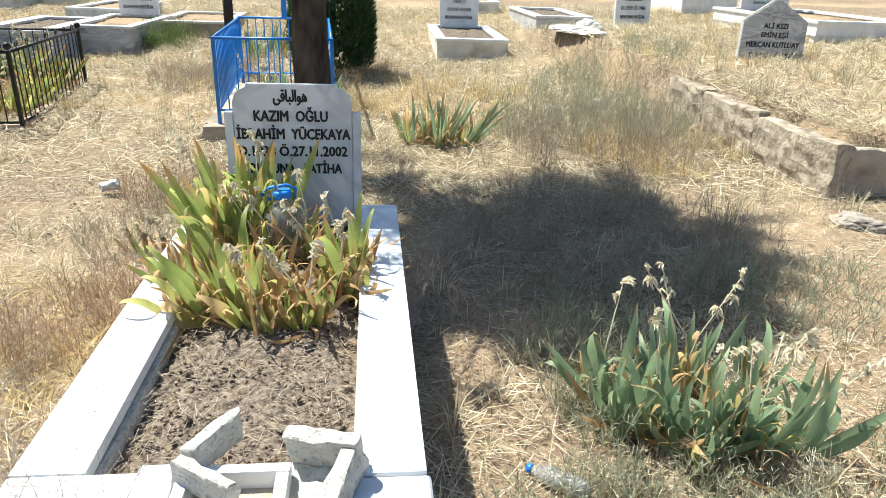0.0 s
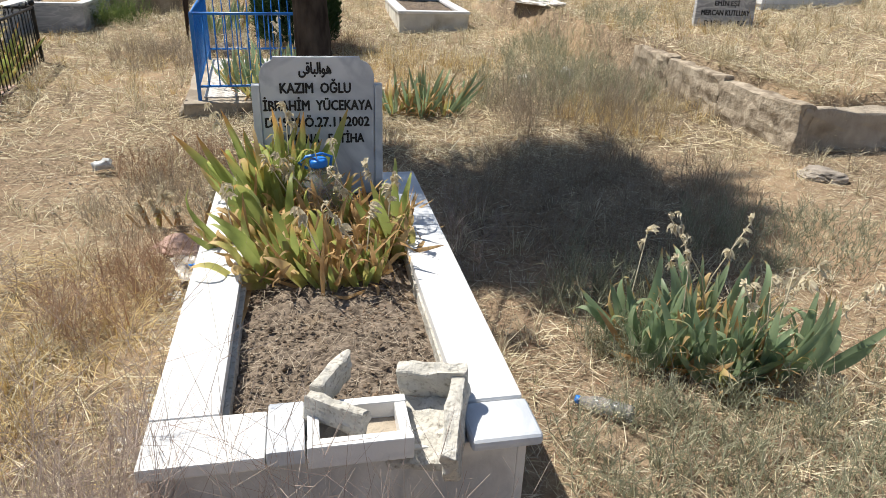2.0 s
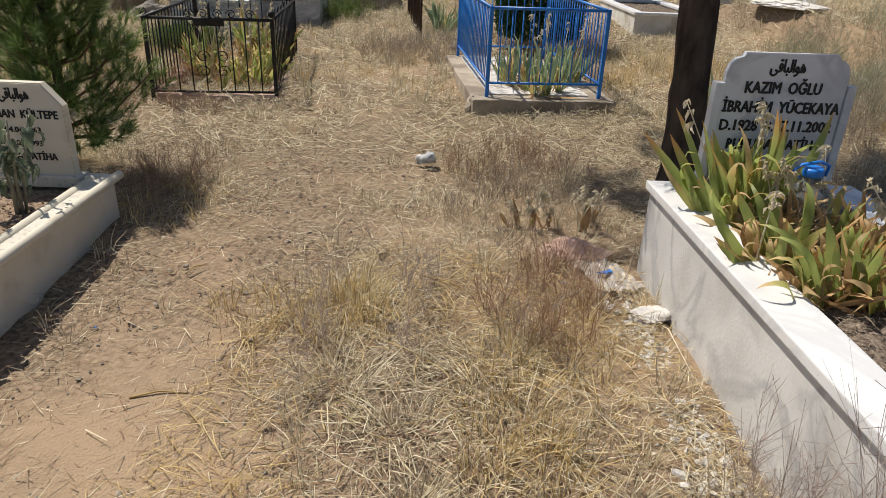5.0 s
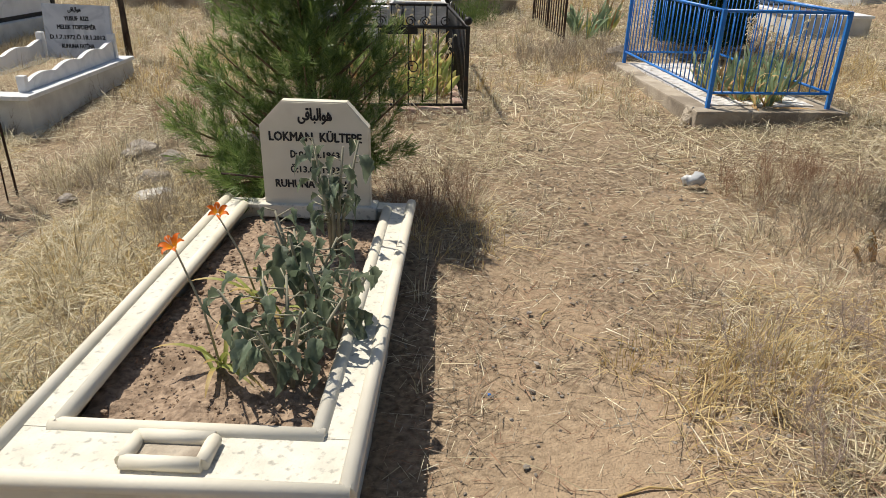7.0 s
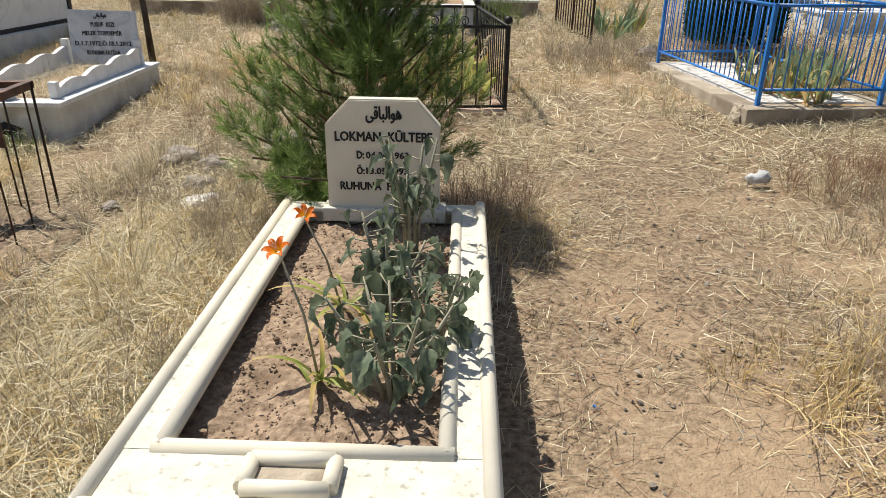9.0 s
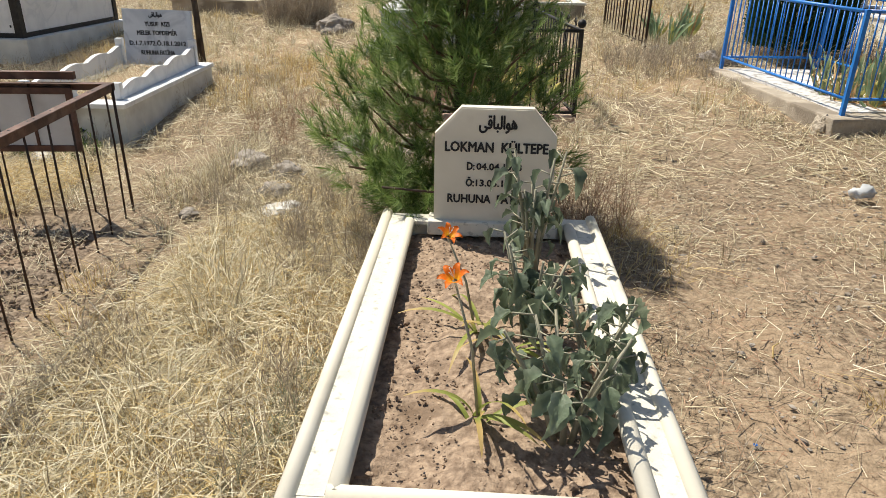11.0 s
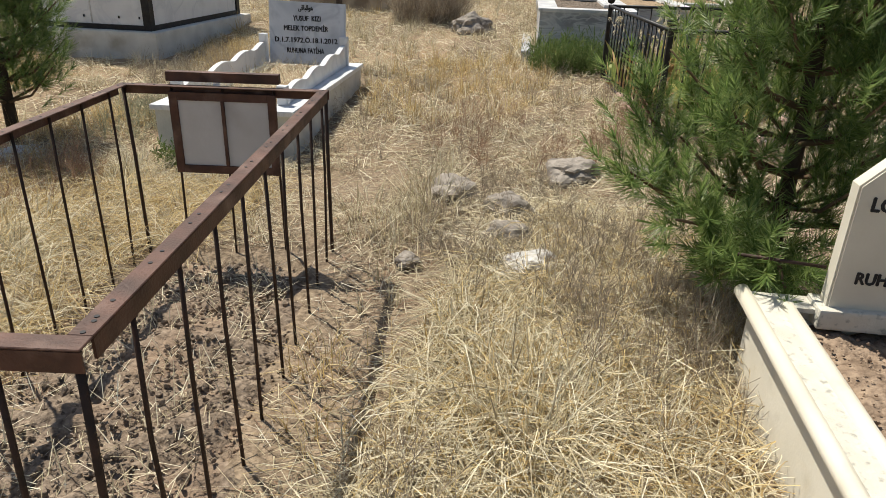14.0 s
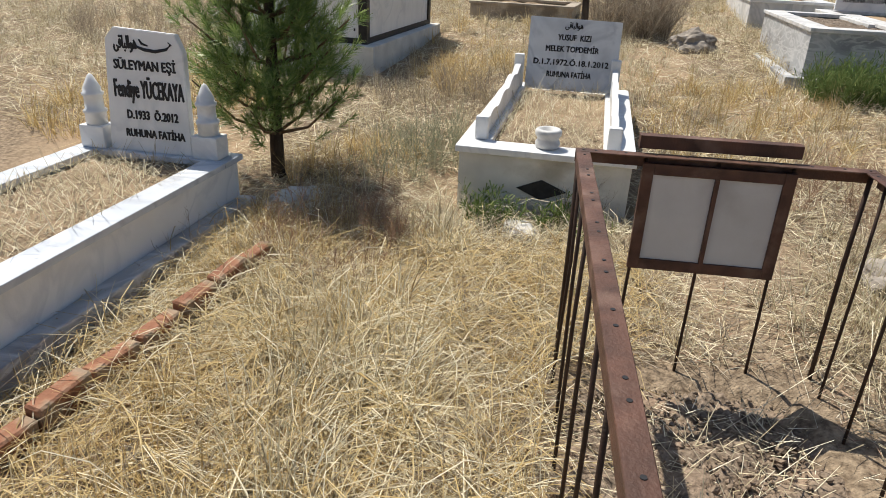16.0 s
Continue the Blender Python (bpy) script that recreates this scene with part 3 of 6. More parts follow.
# ---- the rusted angle-iron fence ----
def rail_fence():
    f = thing("iron_fence", pose(-7.04, 2.215, 0, 0, 0, 15), "rusty angle-iron grave fence with thin rods and a sign frame", "fence")
    w, l, z, s, t = .875, 2.02, .60, .042, .005

    def angle(x0, y0, x1, y1, name="rail"):
        bm = bmesh.new()
        box(bm, x0, y0, z - t, x1, y1, z, bevel=.0015, segs=1)
        return bm

    for x0, x1, xo in ((0, s, 0), (w - s, w, w - t)):
        bm = angle(x0, s, x1, l - s)
        box(bm, xo, s, z - s, xo + t, l - s, z - t)
        r = part("long_rail", bm, M["rust"], f, "rusted brown angle-iron rail with drilled holes")
    for y0, y1, yo in ((0, s, 0), (l - s, l, l - t)):
        bm = angle(0, y0, w, y1)
        box(bm, 0, yo, z - s, w, yo + t, z - t)
        part("end_rail", bm, M["rust"], f)
    k = 0
    # rails are not pierced; black discs paint the dark inside each drilled hole
    hole = bmesh.new()
    bmesh.ops.create_cone(hole, cap_ends=True, segments=10, radius1=.0045, radius2=.0045, depth=.003)
    hole = as_mesh("hole", hole, M["letters"])
    spots = [(s * .55, .1 + .205 * j + d) for j in range(10) for d in (0, .055)] + [(w - s * .55, .1 + .205 * j + d) for j in range(10) for d in (0, .055)]
    spots += [(.09 + .16 * j, s * .5) for j in range(5)] + [(.06 + .09 * j, l - s * .5) for j in range(9)] + [(w - .02, .05), (w - .02, .085), (.02, .05)]
    for x, y in spots:
        h = new("hole", hole)
        h.parent = f
        h.location = (x, y, z - .0002)
    rng = random.Random(4)

    def rod(x, y, r=.0055, foot=-.30):
        d = [rng.uniform(-.012, .012) for _ in range(4)]
        part("rod", tube(bmesh.new(), [(x, y, z - .004), (x + d[0] * .5, y + d[1] * .5, .28), (x + d[2], y + d[3], foot)], r, 6), M["rod"], f)

    for j in range(9):
        rod(.012, .16 + .215 * j)
        rod(w - .012, .16 + .215 * j + .03)
    for x in (.012, w - .012):
        for y in (.012, l - .012):
            rod(x, y, .008)
    for j in range(5):
        rod(.13 + .15 * j, .012, .006)
    for x in (.215, .43, .645):
        rod(x, l - .012)
    sg = part("sign_frame", bx(.205, l - .03, .225, .24, l - .012, .575, bevel=.002), M["rust"], f, "dark brown sign frame")
    part("frame_bar", bx(.62, l - .03, .225, .655, l - .012, .575, bevel=.002), M["rust"], sg)
    part("frame_bar", bx(.2401, l - .03, .225, .6199, l - .012, .26, bevel=.002), M["rust"], sg)
    part("frame_bar", bx(.2401, l - .03, .54, .6199, l - .012, .575, bevel=.002), M["rust"], sg)
    part("divider", bx(.424, l - .034, .26, .436, l - .02, .54), M["rust"], sg)
    part("panel", bx(.2401, l - .022, .26, .423, l - .016, .54), M["panel"], sg, "blank pale grey sheet")
    part("panel", bx(.437, l - .022, .26, .6199, l - .016, .54), M["panel"], sg)
    part("hood_bar", bx(.19, l + .002, .612, .665, l + .04, .652, bevel=.002), M["rust"], f)


rail_fence()
mound = thing("grave_mound", pose(-7.04, 2.215, -.17, 0, 0, 15), "low mound of bare crumbly brown earth inside the fence", "mound")
soil_bed(mound, -.05, -.05, .93, 2.05, -.03, M["mound"], 0.07, 9.0, "mound_soil", 1.8)


# ---- the white grave with wavy side panels ----
g = thing("grave", plot_pose("melek"), "white marble grave with wavy side panels and headstone", "grave")
part("side_wall", bx(.02, .02, -.35, .06, 1.95, .165), M["white_conc"], g)
part("side_wall", bx(.87, .02, -.35, .91, 1.95, .165), M["white_conc"], g)
part("front_wall", bx(.06, .02, -.35, .87, .06, .165), M["white_conc"], g)
part("back_wall", bx(.06, 1.91, -.35, .87, 1.95, .165), M["white_conc"], g)
part("kerb_top", bx(0, .16, .165, .17, 1.97, .20, bevel=.006), M["marble"], g)
part("kerb_top", bx(.76, .16, .165, .93, 1.97, .20, bevel=.006), M["marble"], g)
part("kerb_top", bx(0, -.01, .165, .93, .158, .20, bevel=.006), M["marble"], g)
part("foundation", roughen(bx(-.10, -.08, -.42, 1.02, 2.05, -.18), .02, 6, 2, 6), M["concrete"], g)
# no cut in the wall: a flat black plate paints the opening's inner shade
part("diamond_opening", prism(bmesh.new(), [(.335, -.005), (.465, .05), (.60, -.005), (.465, -.06)], .012, .021), M["letters"], g, "black diamond plate standing in for a dark opening")
soil_bed(g, .165, .155, .765, 1.92, .165, M["ground"], .02, 11.0)
wave = [(0.0, .0)]
n = 60
for k in range(n + 1):
    u = k / n
    wave.append((1.55 * u, .075 + .075 * u + .035 * abs(math.sin(math.pi * u * 3.5)) - .012))
wave.append((1.55, 0))
for x in (.095, .795):
    b = prism(bmesh.new(), wave, -.02, .02, .004)
    b.transform(Matrix.Translation((x + .015, .20, .20)) @ Matrix.Rotation(radians(90), 4, "Z"))
    part("wavy_panel", b, M["marble"], g, "white marble panel with a scalloped top")
    part("end_post", bx(x - .02, .145, .20, x + .05, .20, .325, bevel=.01), M["marble"], g)
    part("end_post", bx(x - .02, 1.755, .20, x + .05, 1.81, .44, bevel=.01), M["marble"], g)
lean = pose(0, 1.75, .20, -7, 0, 0)
hs = part("headstone", prism(bmesh.new(), [(.165, 0), (.82, 0), (.82, .50), (.165, .51)], 0, .04, .004), M["marble_blue"], g, "white marble headstone leaning back, black letters")
hs.matrix_basis = lean
scroll(hs, .42, .545, .440, .040, 0)
lettering(hs, "YUSUF  KIZI", .375, .61, .355, .040, 0)
lettering(hs, "MELEK TOPDEMİR", .295, .675, .275, .040, 0)
lettering(hs, "D.1.7.1972.Ö.18.1.2012", .215, .755, .18, .040, 0)
lettering(hs, "RUHUNA FATİHA", .32, .64, .095, .040, 0)
v = thing("flower_vase", plot_pose("melek") @ pose(.47, .11, .20), "small round grey-white marble vase on the kerb", "vase")
part("body", lathe(bmesh.new(), [(.05, 0), (.062, .005), (.066, .03), (.056, .045), (.056, .055), (.068, .07), (.07, .092), (.06, .102), (.042, .10), (.036, .06)], 24), M["marble_side"], v)

# ---- the grave with the turret posts ----
g = thing("grave", plot_pose("suleyman"), "white marble grave with turret posts and lettered headstone", "grave")
part("side_wall", bx(.02, .02, -.40, .05, 1.99, .10), M["marble"], g)
part("side_wall", bx(.81, .02, -.40, .84, 1.99, .10), M["marble"], g, "white marble side slab with grey veins")
part("end_wall", bx(.05, 1.96, -.40, .81, 1.99, .10), M["marble"], g)
part("end_wall", bx(.05, .02, -.40, .81, .05, .10), M["marble"], g)
part("kerb_top", bx(0, .16, .10, .13, 1.84, .13, bevel=.005), M["marble_blue"], g)
part("kerb_top", bx(.73, .16, .10, .86, 1.84, .13, bevel=.005), M["marble_blue"], g)
part("kerb_top", bx(0, 1.842, .10, .86, 2.02, .13, bevel=.005), M["marble_blue"], g)
part("kerb_top", bx(0, 0, .10, .86, .158, .13, bevel=.005), M["marble_blue"], g)
soil_bed(g, .12, .14, .74, 1.86, .085, M["ground"], .015, 13.0)
hs = part("headstone", prism(bmesh.new(), [(.20, 0), (.66, 0), (.645, .50), (.605, .585), (.275, .60), (.225, .545)], 0, .04, .004), M["marble"], g, "white marble headstone with bold black letters")
hs.matrix_basis = pose(0, 1.88, .13, -4, 0, 0)
scroll(hs, .275, .40, .505, .058, 0)
part("flourish", tube(bmesh.new(), [(.40, 0, .515), (.44, 0, .503), (.50, 0, .498), (.56, 0, .512), (.585, 0, .535), (.57, 0, .545)], [.006, .009, .009, .007, .006, .003], 6), M["letters"], hs)
part("flourish", tube(bmesh.new(), [(.415, 0, .55), (.43, 0, .53), (.46, 0, .522)], [.004, .007, .004], 6), M["letters"], hs)
lettering(hs, "SÜLEYMAN EŞİ", .265, .60, .405, .045, 0)
lettering(hs, "Fendiye YÜCEKAYA", .255, .635, .27, .085, 0, weight=.035)
lettering(hs, "D.1933  Ö.2012", .315, .595, .165, .042, 0, weight=.06)
lettering(hs, "RUHUNA FATİHA", .30, .625, .075, .038, 0, weight=.06)
for x in (.115, .745):
    p = part("turret_post", bx(x - .07, 1.855, .13, x + .07, 1.965, .245, bevel=.008), M["marble"], g, "white marble turret post")
    part("turret", lathe(bmesh.new(), [(.052, .245), (.052, .30), (.058, .305), (.058, .318), (.046, .325), (.045, .385), (.053, .392), (.053, .405), (.044, .41), (.042, .43), (.03, .455), (.012, .49), (.002, .497)], 8, (x, 1.91, 0)), M["marble"], p)

# red brick edging beside it, with the grey footing of the grave behind
fo = thing("footing", plot_pose("suleyman"), "low grey concrete footing beside the marble grave", "footing")
part("footing_slab", roughen(bx(.841, .1, -.42, .93, 2.0, -.08, bevel=.01), .008, 9, 3, 6), M["marble_grey"], fo)
ed = thing("brick_edging", pose(-8.765, 2.60, 0, 0, 0, 4.8), "row of red bricks on edge beside the plot", "edging")
one = as_mesh("brick", roughen(bx(-.032, -.102, -.10, .032, .102, .06, bevel=.007, segs=1), .005, 20, 1), M["brick"])
rng = random.Random(11)
for k in range(9):
    b = new("brick", one)
    b.parent = ed
    b.matrix_basis = pose(rng.uniform(-.008, .008), k * .213, ht(-8.765 - .018 * k, 2.60 + .21 * k) + .045 + rng.uniform(-.01, .012), rng.uniform(-3, 3), rng.uniform(-6, 6), rng.uniform(-3, 3))

# ---- black-trimmed white tomb ----
tb = thing("tomb", plot_pose("tomb"), "tall white tomb with black edge trims on a concrete plinth", "tomb")
part("plinth", bx(0, 0, -.3, 1.45, 2.3, .29, bevel=.01), M["white_conc"], tb)
part("body", bx(.12, .12, .29, 1.33, 2.18, 1.25), M["marble"], tb)
for x, y in ((.10, .10), (1.27, .10), (1.27, 2.12), (.10, 2.12)):
    part("corner_trim", bx(x, y, .29, x + .08, y + .08, 1.27), M["iron"], tb)
part("base_trim", bx(.11, .105, .29, 1.34, .12, .34), M["iron"], tb)
part("base_trim", bx(1.33, .11, .29, 1.345, 2.19, .34), M["iron"], tb)
for x in (.22, .62, 1.0, 1.22):
    part("rosette", bx(x, .108, .40, x + .012, .12, .425), M["letters"], tb)
part("panel_joint", bx(.70, .112, .34, .712, .12, 1.25), M["marble_side"], tb)

# ---- blue fence on its concrete slab ----
pl = thing("concrete_slab", plot_pose("platform"), "weathered grey concrete slab under the blue fence", "slab")
b = bx(0, 0, -.25, 1.25, 2.3, .215, bevel=.015)
roughen(b, .012, 5, 4, 8)
part("slab_body", b, M["concrete"], pl)
part("gravel_fill", roughen(bx(.16, .2, .205, 1.05, 2.15, .228), .01, 14, 2, 6), M["rock_white"], pl, "pale gravel on the slab")


def bar_fence(name, m, w, l, z0, z1, mtl, gap, r, label, feet=0.0, lower=0.08):
    f = thing(name, m, label, "fence")
    corners = [(0, 0), (w, 0), (w, l), (0, l)]
    for x, y in corners:
        part("corner_post", bx(x - r * 1.7, y - r * 1.7, z0 - feet, x + r * 1.7, y + r * 1.7, z1, bevel=.002, segs=1), M[mtl], f)
    for (xa, ya), (xb, yb) in zip(corners, corners[1:] + corners[:1]):
        n = max(2, int(round(math.hypot(xb - xa, yb - ya) / gap)))
        for z, h in ((z1 - .012, r * 1.5), (z0 + lower, r * 1.3)):
            d = Vector((xb - xa, yb - ya, 0)).normalized()
            e = Vector((xa, ya, z)) + d * r * 1.8
            part("rail", tube(bmesh.new(), [e, Vector((xb, yb, z)) - d * r * 1.8], h, 6), M[mtl], f)
        for k in range(1, n):
            x, y = xa + (xb - xa) * k / n, ya + (yb - ya) * k / n
            part("bar", tube(bmesh.new(), [(x, y, z0 + lower), (x, y, z1 - .012)], r * .62, 6), M[mtl], f)
    return f


bf = bar_fence("blue_fence", pose(-2.365, 6.62, 0, 0, 0, 15), .99, 2.08, .30, .955, "blue", .088, .0092, "bright blue painted steel grave fence", feet=.09, lower=.035)
part("sign_post", bx(.47, 2.05, .95, .53, 2.07, 1.35, bevel=.003), M["blue"], bf, "blue sign post above the fence")

# ---- black iron fence with ball finials ----
bk = bar_fence("iron_railing", pose(-5.36, 6.44, 0, 0, 0, 15), 1.09, 1.95, .0, .735, "iron", .115, .010, "black wrought-iron grave railing with ball finials", feet=.25, lower=.09)
for x, y in ((0, 0), (1.09, 0), (1.09, 1.95), (0, 1.95)):
    bm = bmesh.new()
    bmesh.ops.create_uvsphere(bm, u_segments=14, v_segments=10, radius=.034, matrix=Matrix.Translation((x, y, .775)))
    for fc in bm.faces:
        fc.smooth = True
    part("finial", bm, M["iron"], bk)
part("name_plate", bx(.42, -.02, .665, .68, -.012, .725, bevel=.003), M["iron"], bk)


def curl(bm, cx, y, cz, r, turns=1.4, s=1):
    pts = []
    for k in range(26):
        a = 2 * math.pi * turns * k / 25
        q = r * (1 - .75 * k / 25)
        pts.append((cx + s * q * math.cos(a), y, cz + q * math.sin(a)))
    return tube(bm, pts, .005, 5)


for cx, s in ((.38, 1), (.50, -1), (.62, 1), (.74, -1), (.9, 1)):
    part("scroll_work", curl(bmesh.new(), cx, 0, .765, .042, 1.4, s), M["iron"], bk)
for cx, cz, s in ((.47, .40, 1), (.64, .40, -1), (.47, .27, -1), (.64, .27, 1)):
    part("scroll_work", curl(bmesh.new(), cx, -.008, cz, .06, 1.3, s), M["iron"], bk)
for k in range(7):
    part("scroll_work", curl(bmesh.new(), 0, 0, 0, .04, 1.4, 1), M["iron"], bk).matrix_basis = pose(1.09, .2 + .26 * k, .765, 0, 0, 90)
part("arch_bar", tube(bmesh.new(), [(.555, 0, .735), (.555, 0, .86)], .012, 6), M["iron"], bk)
kb = thing("stone_kerb", pose(-5.36, 6.44, 0, 0, 0, 15), "low pinkish stone kerb under the black railing", "kerb")
rng = random.Random(5)
block = as_mesh("kerb_stone", roughen(bx(0, -.05, -.18, .20, .05, .05, bevel=.012, segs=1), .008, 14, 1), M["pinkstone"])
for k in range(5):
    b = new("kerb_stone", block)
    b.parent = kb
    b.matrix_basis = pose(.03 + .22 * k, .03, rng.uniform(0, .03), 0, rng.uniform(-3, 3), rng.uniform(-3, 3))
for k in range(8):
    for x in (.03, 1.06):
        b = new("kerb_stone", block)
        b.parent = kb
        b.matrix_basis = pose(x, .16 + .22 * k, rng.uniform(0.02, .06), rng.uniform(-3, 3), 0, 90 + rng.uniform(-3, 3))


# ---- further graves ----
def kerb_grave(x, y, z, yaw, w, l, h, mtl, label, stone_w=0.0, stone_h=0.0, lines=(), top="marble", border=.14, fill="ground", wall=.05, ltr="letters", tilt=-4):
    g = thing("grave", pose(x, y, z, 0, 0, yaw), label, "grave", group="graves further off")
    part("side_wall", bx(.02, .02, -.3, .02 + wall, l - .02, h - .035), M[mtl], g)
    part("side_wall", bx(w - .02 - wall, .02, -.3, w - .02, l - .02, h - .035), M[mtl], g)
    part("front_wall", bx(.02 + wall, .02, -.3, w - .02 - wall, .02 + wall, h - .035), M[mtl], g)
    part("back_wall", bx(.02 + wall, l - .02 - wall, -.3, w - .02 - wall, l - .02, h - .035), M[mtl], g)
    part("kerb_top", bx(0, border, h - .035, border, l - border, h, bevel=.006), M[top], g)
    part("kerb_top", bx(w - border, border, h - .035, w, l - border, h, bevel=.006), M[top], g)
    part("kerb_top", bx(0, 0, h - .035, w, border - .002, h, bevel=.006), M[top], g)
    part("kerb_top", bx(0, l - border + .002, h - .035, w, l, h, bevel=.006), M[top], g)
    soil_bed(g, border - .01, border - .01, w - border + .01, l - border + .01, h - .05, M[fill], .02, x)
    if stone_w:
        c = w / 2
        hs = part("headstone", prism(bmesh.new(), [(c - stone_w / 2, 0), (c + stone_w / 2, 0), (c + stone_w / 2, stone_h * .9), (c + stone_w * .38, stone_h), (c - stone_w * .38, stone_h), (c - stone_w / 2, stone_h * .9)], 0, .045, .004), M["marble"], g, "white marble headstone")
        hs.matrix_basis = pose(0, l - border * .8, h, tilt, 0, 0)
        for text, frac, zz, hh in lines:
            lettering(hs, text, c - stone_w * frac / 2, c + stone_w * frac / 2, zz, hh, 0, ltr)
    return g


kerb_grave(-.86, 10.35, .33, 10, 1.0, 2.1, .31, "white_conc", "white kerbed grave with low green plants and a vase", .62, .75, (("D.1914  Ö.1983", .6, .22, .05), ("RUHUNA FATİHA", .7, .10, .05), ("OĞLU", .3, .34, .05)), fill="soil")
kerb_grave(.50, 12.2, .50, 12, .95, 2.1, .36, "marble_grey", "grey marble kerbed grave with white top slabs", fill="soil")
kerb_grave(-1.1, 14.6, .60, 8, 1.0, 2.0, .3, "white_conc", "white kerbed grave with a lettered headstone", .6, .6, (("D.1920 Ö.1991", .6, .2, .045), ("RUHUNA FATİHA", .7, .08, .045)))
kerb_grave(-6.05, 10.1, .19, 10, 1.0, 2.0, .42, "marble_grey", "grey marble box grave with a white headstone", .62, .55, (("D.1914  Ö.1978", .7, .22, .05), ("RUHUNA FATİHA", .75, .10, .05)), top="marble_side")
kerb_grave(-5.45, 11.6, .28, 12, 1.15, 2.0, .30, "concrete", "plain concrete kerbed grave", top="white_conc")
kerb_grave(-6.62, 9.05, .10, 10, 1.0, 2.1, .52, "marble_grey", "stepped grey marble grave with a white inner rim", top="marble_side", border=.2, fill="soil")
b = thing("stone_step", pose(-6.74, 8.9, .08, 0, 0, 10), "low grey stone step around a marble grave", "step")
part("step", roughen(bx(0, 0, -.2, 1.25, .1, .13, bevel=.01), .006, 8, 1, 3), M["marble_grey"], b)
part("step", roughen(bx(0, .101, -.2, .10, 2.3, .13, bevel=.01), .006, 8, 2, 3), M["marble_grey"], b)
kerb_grave(-7.15, 12.0, .30, 10, 1.0, 2.0, .38, "marble_side", "pale marble kerbed grave beyond the path")
kerb_grave(-10.6, 11.2, .22, 6, 1.4, 1.0, .26, "concrete", "low weathered concrete kerb", top="concrete")
kerb_grave(-10.2, 13.6, .42, 6, 1.1, 2.0, .35, "white_conc", "whitewashed kerbed grave at the back")
kerb_grave(2.30, 9.55, .50, 24, .85, 2.1, .30, "white_conc", "rough whitewashed concrete grave with a white headstone", .58, .68, (("D.1929 Ö.1983", .7, .24, .05), ("RUHUNA FATİHA", .7, .12, .045), ("ALİ ERBİL", .5, .36, .05)), top="white_conc")
rw = kerb_grave(3.62, 9.45, .66, 14, 1.5, 2.4, .46, "marble", "large white stepped marble tomb with block courses", .75, .75, (("RUHUNA FATİHA", .5, .06, .035), ("D.1940 Ö.2001", .4, .16, .035)), ltr="letters_green")
part("step", bx(-.14, -.16, -.3, 1.64, 2.55, .10, bevel=.01), M["marble"], rw)
for k in range(3):
    part("course_joint", bx(.0, -.0, .15 + .07 * k, 1.5, .0195, .155 + .07 * k), M["marble_side"], rw)
    part("course_joint", bx(.0, .0, .152 + .07 * k, .0195, 2.4, .157 + .07 * k), M["marble_side"], rw)
kerb_grave(-9.6, 14.2, .48, 8, 1.2, 2.0, .3, "white_conc", "far white kerbed grave")
kerb_grave(3.2, 14.5, .85, 12, 1.1, 2.0, .3, "marble", "far white marble grave")

# pointed stone on the raised plot
hs = thing("headstone", pose(2.86, 8.55, .62, -4, 0, 4), "grey pointed headstone with worn black lettering", "headstone")
st = part("slab", prism(bmesh.new(), [(-.38, -.15), (.36, -.15), (.34, .10), (.33, .53), (.03, .73), (-.03, .73), (-.33, .53), (-.34, .10)], 0, .07, .006), M["marble_grey"], hs)
lettering(st, "ALİ KIZI", -.12, .13, .46, .05, 0)
lettering(st, "EMİN EŞİ", -.13, .15, .37, .05, 0)
lettering(st, "MERCAN KUTLUAY", -.27, .28, .27, .055, 0)
lettering(st, "D.1926   Ö.1982", -.22, .25, .17, .045, 0)
lettering(st, "RUHUNA FATİHA", -.22, .22, .07, .045, 0)
part("gilt_edge", tube(bmesh.new(), [(-.33, .03, .53), (-.03, .03, .742)], .012, 6), M["cream"], hs)

# rough kerb that holds the raised plot
kw = thing("rough_kerb", pose(0, 0, 0), "crumbling rough concrete kerb round a raised plot", "kerb")
bm = bmesh.new()
line = [(1.70, 7.75), (1.86, 7.1), (2.06, 6.3), (2.30, 5.42)]
for k, ((xa, ya), (xb, yb)) in enumerate(zip(line, line[1:])):
    d = Vector((xb - xa, yb - ya, 0))
    m = pose(xa, ya, 0, 0, 0, math.degrees(math.atan2(d.y, d.x)))
    p = box(bmesh.new(), -.01, -.02, .0, d.length + .02, .11, .66 - .03 * k, bevel=.02)
    roughen(p, .035, 8, k, 8)
    part("kerb_length", p, M["kerbstone"], kw).matrix_basis = m
p = roughen(box(bmesh.new(), 0, -.02, -.05, 1.9, .10, .57, bevel=.02), .045, 6, 9, 8)
part("kerb_length", p, M["concrete"], kw, "earth-brown concrete face").matrix_basis = pose(2.30, 5.44, 0, 0, 0, 6)


# ---- stones and rubble ----
def boulder(x, y, size, seed, mtl="rock", label="weathered grey field stone half sunk in grass", sink=.35):
    b = thing("stone", pose(x, y, ht(x, y) + size[2] * (.5 - sink) + .02, 0, 0, seed * 37), label, "stone", group="loose stones")
    bm = stone(bmesh.new(), (0, 0, 0), size, seed, 4, .38)
    part("rock", bm, M[mtl], b)


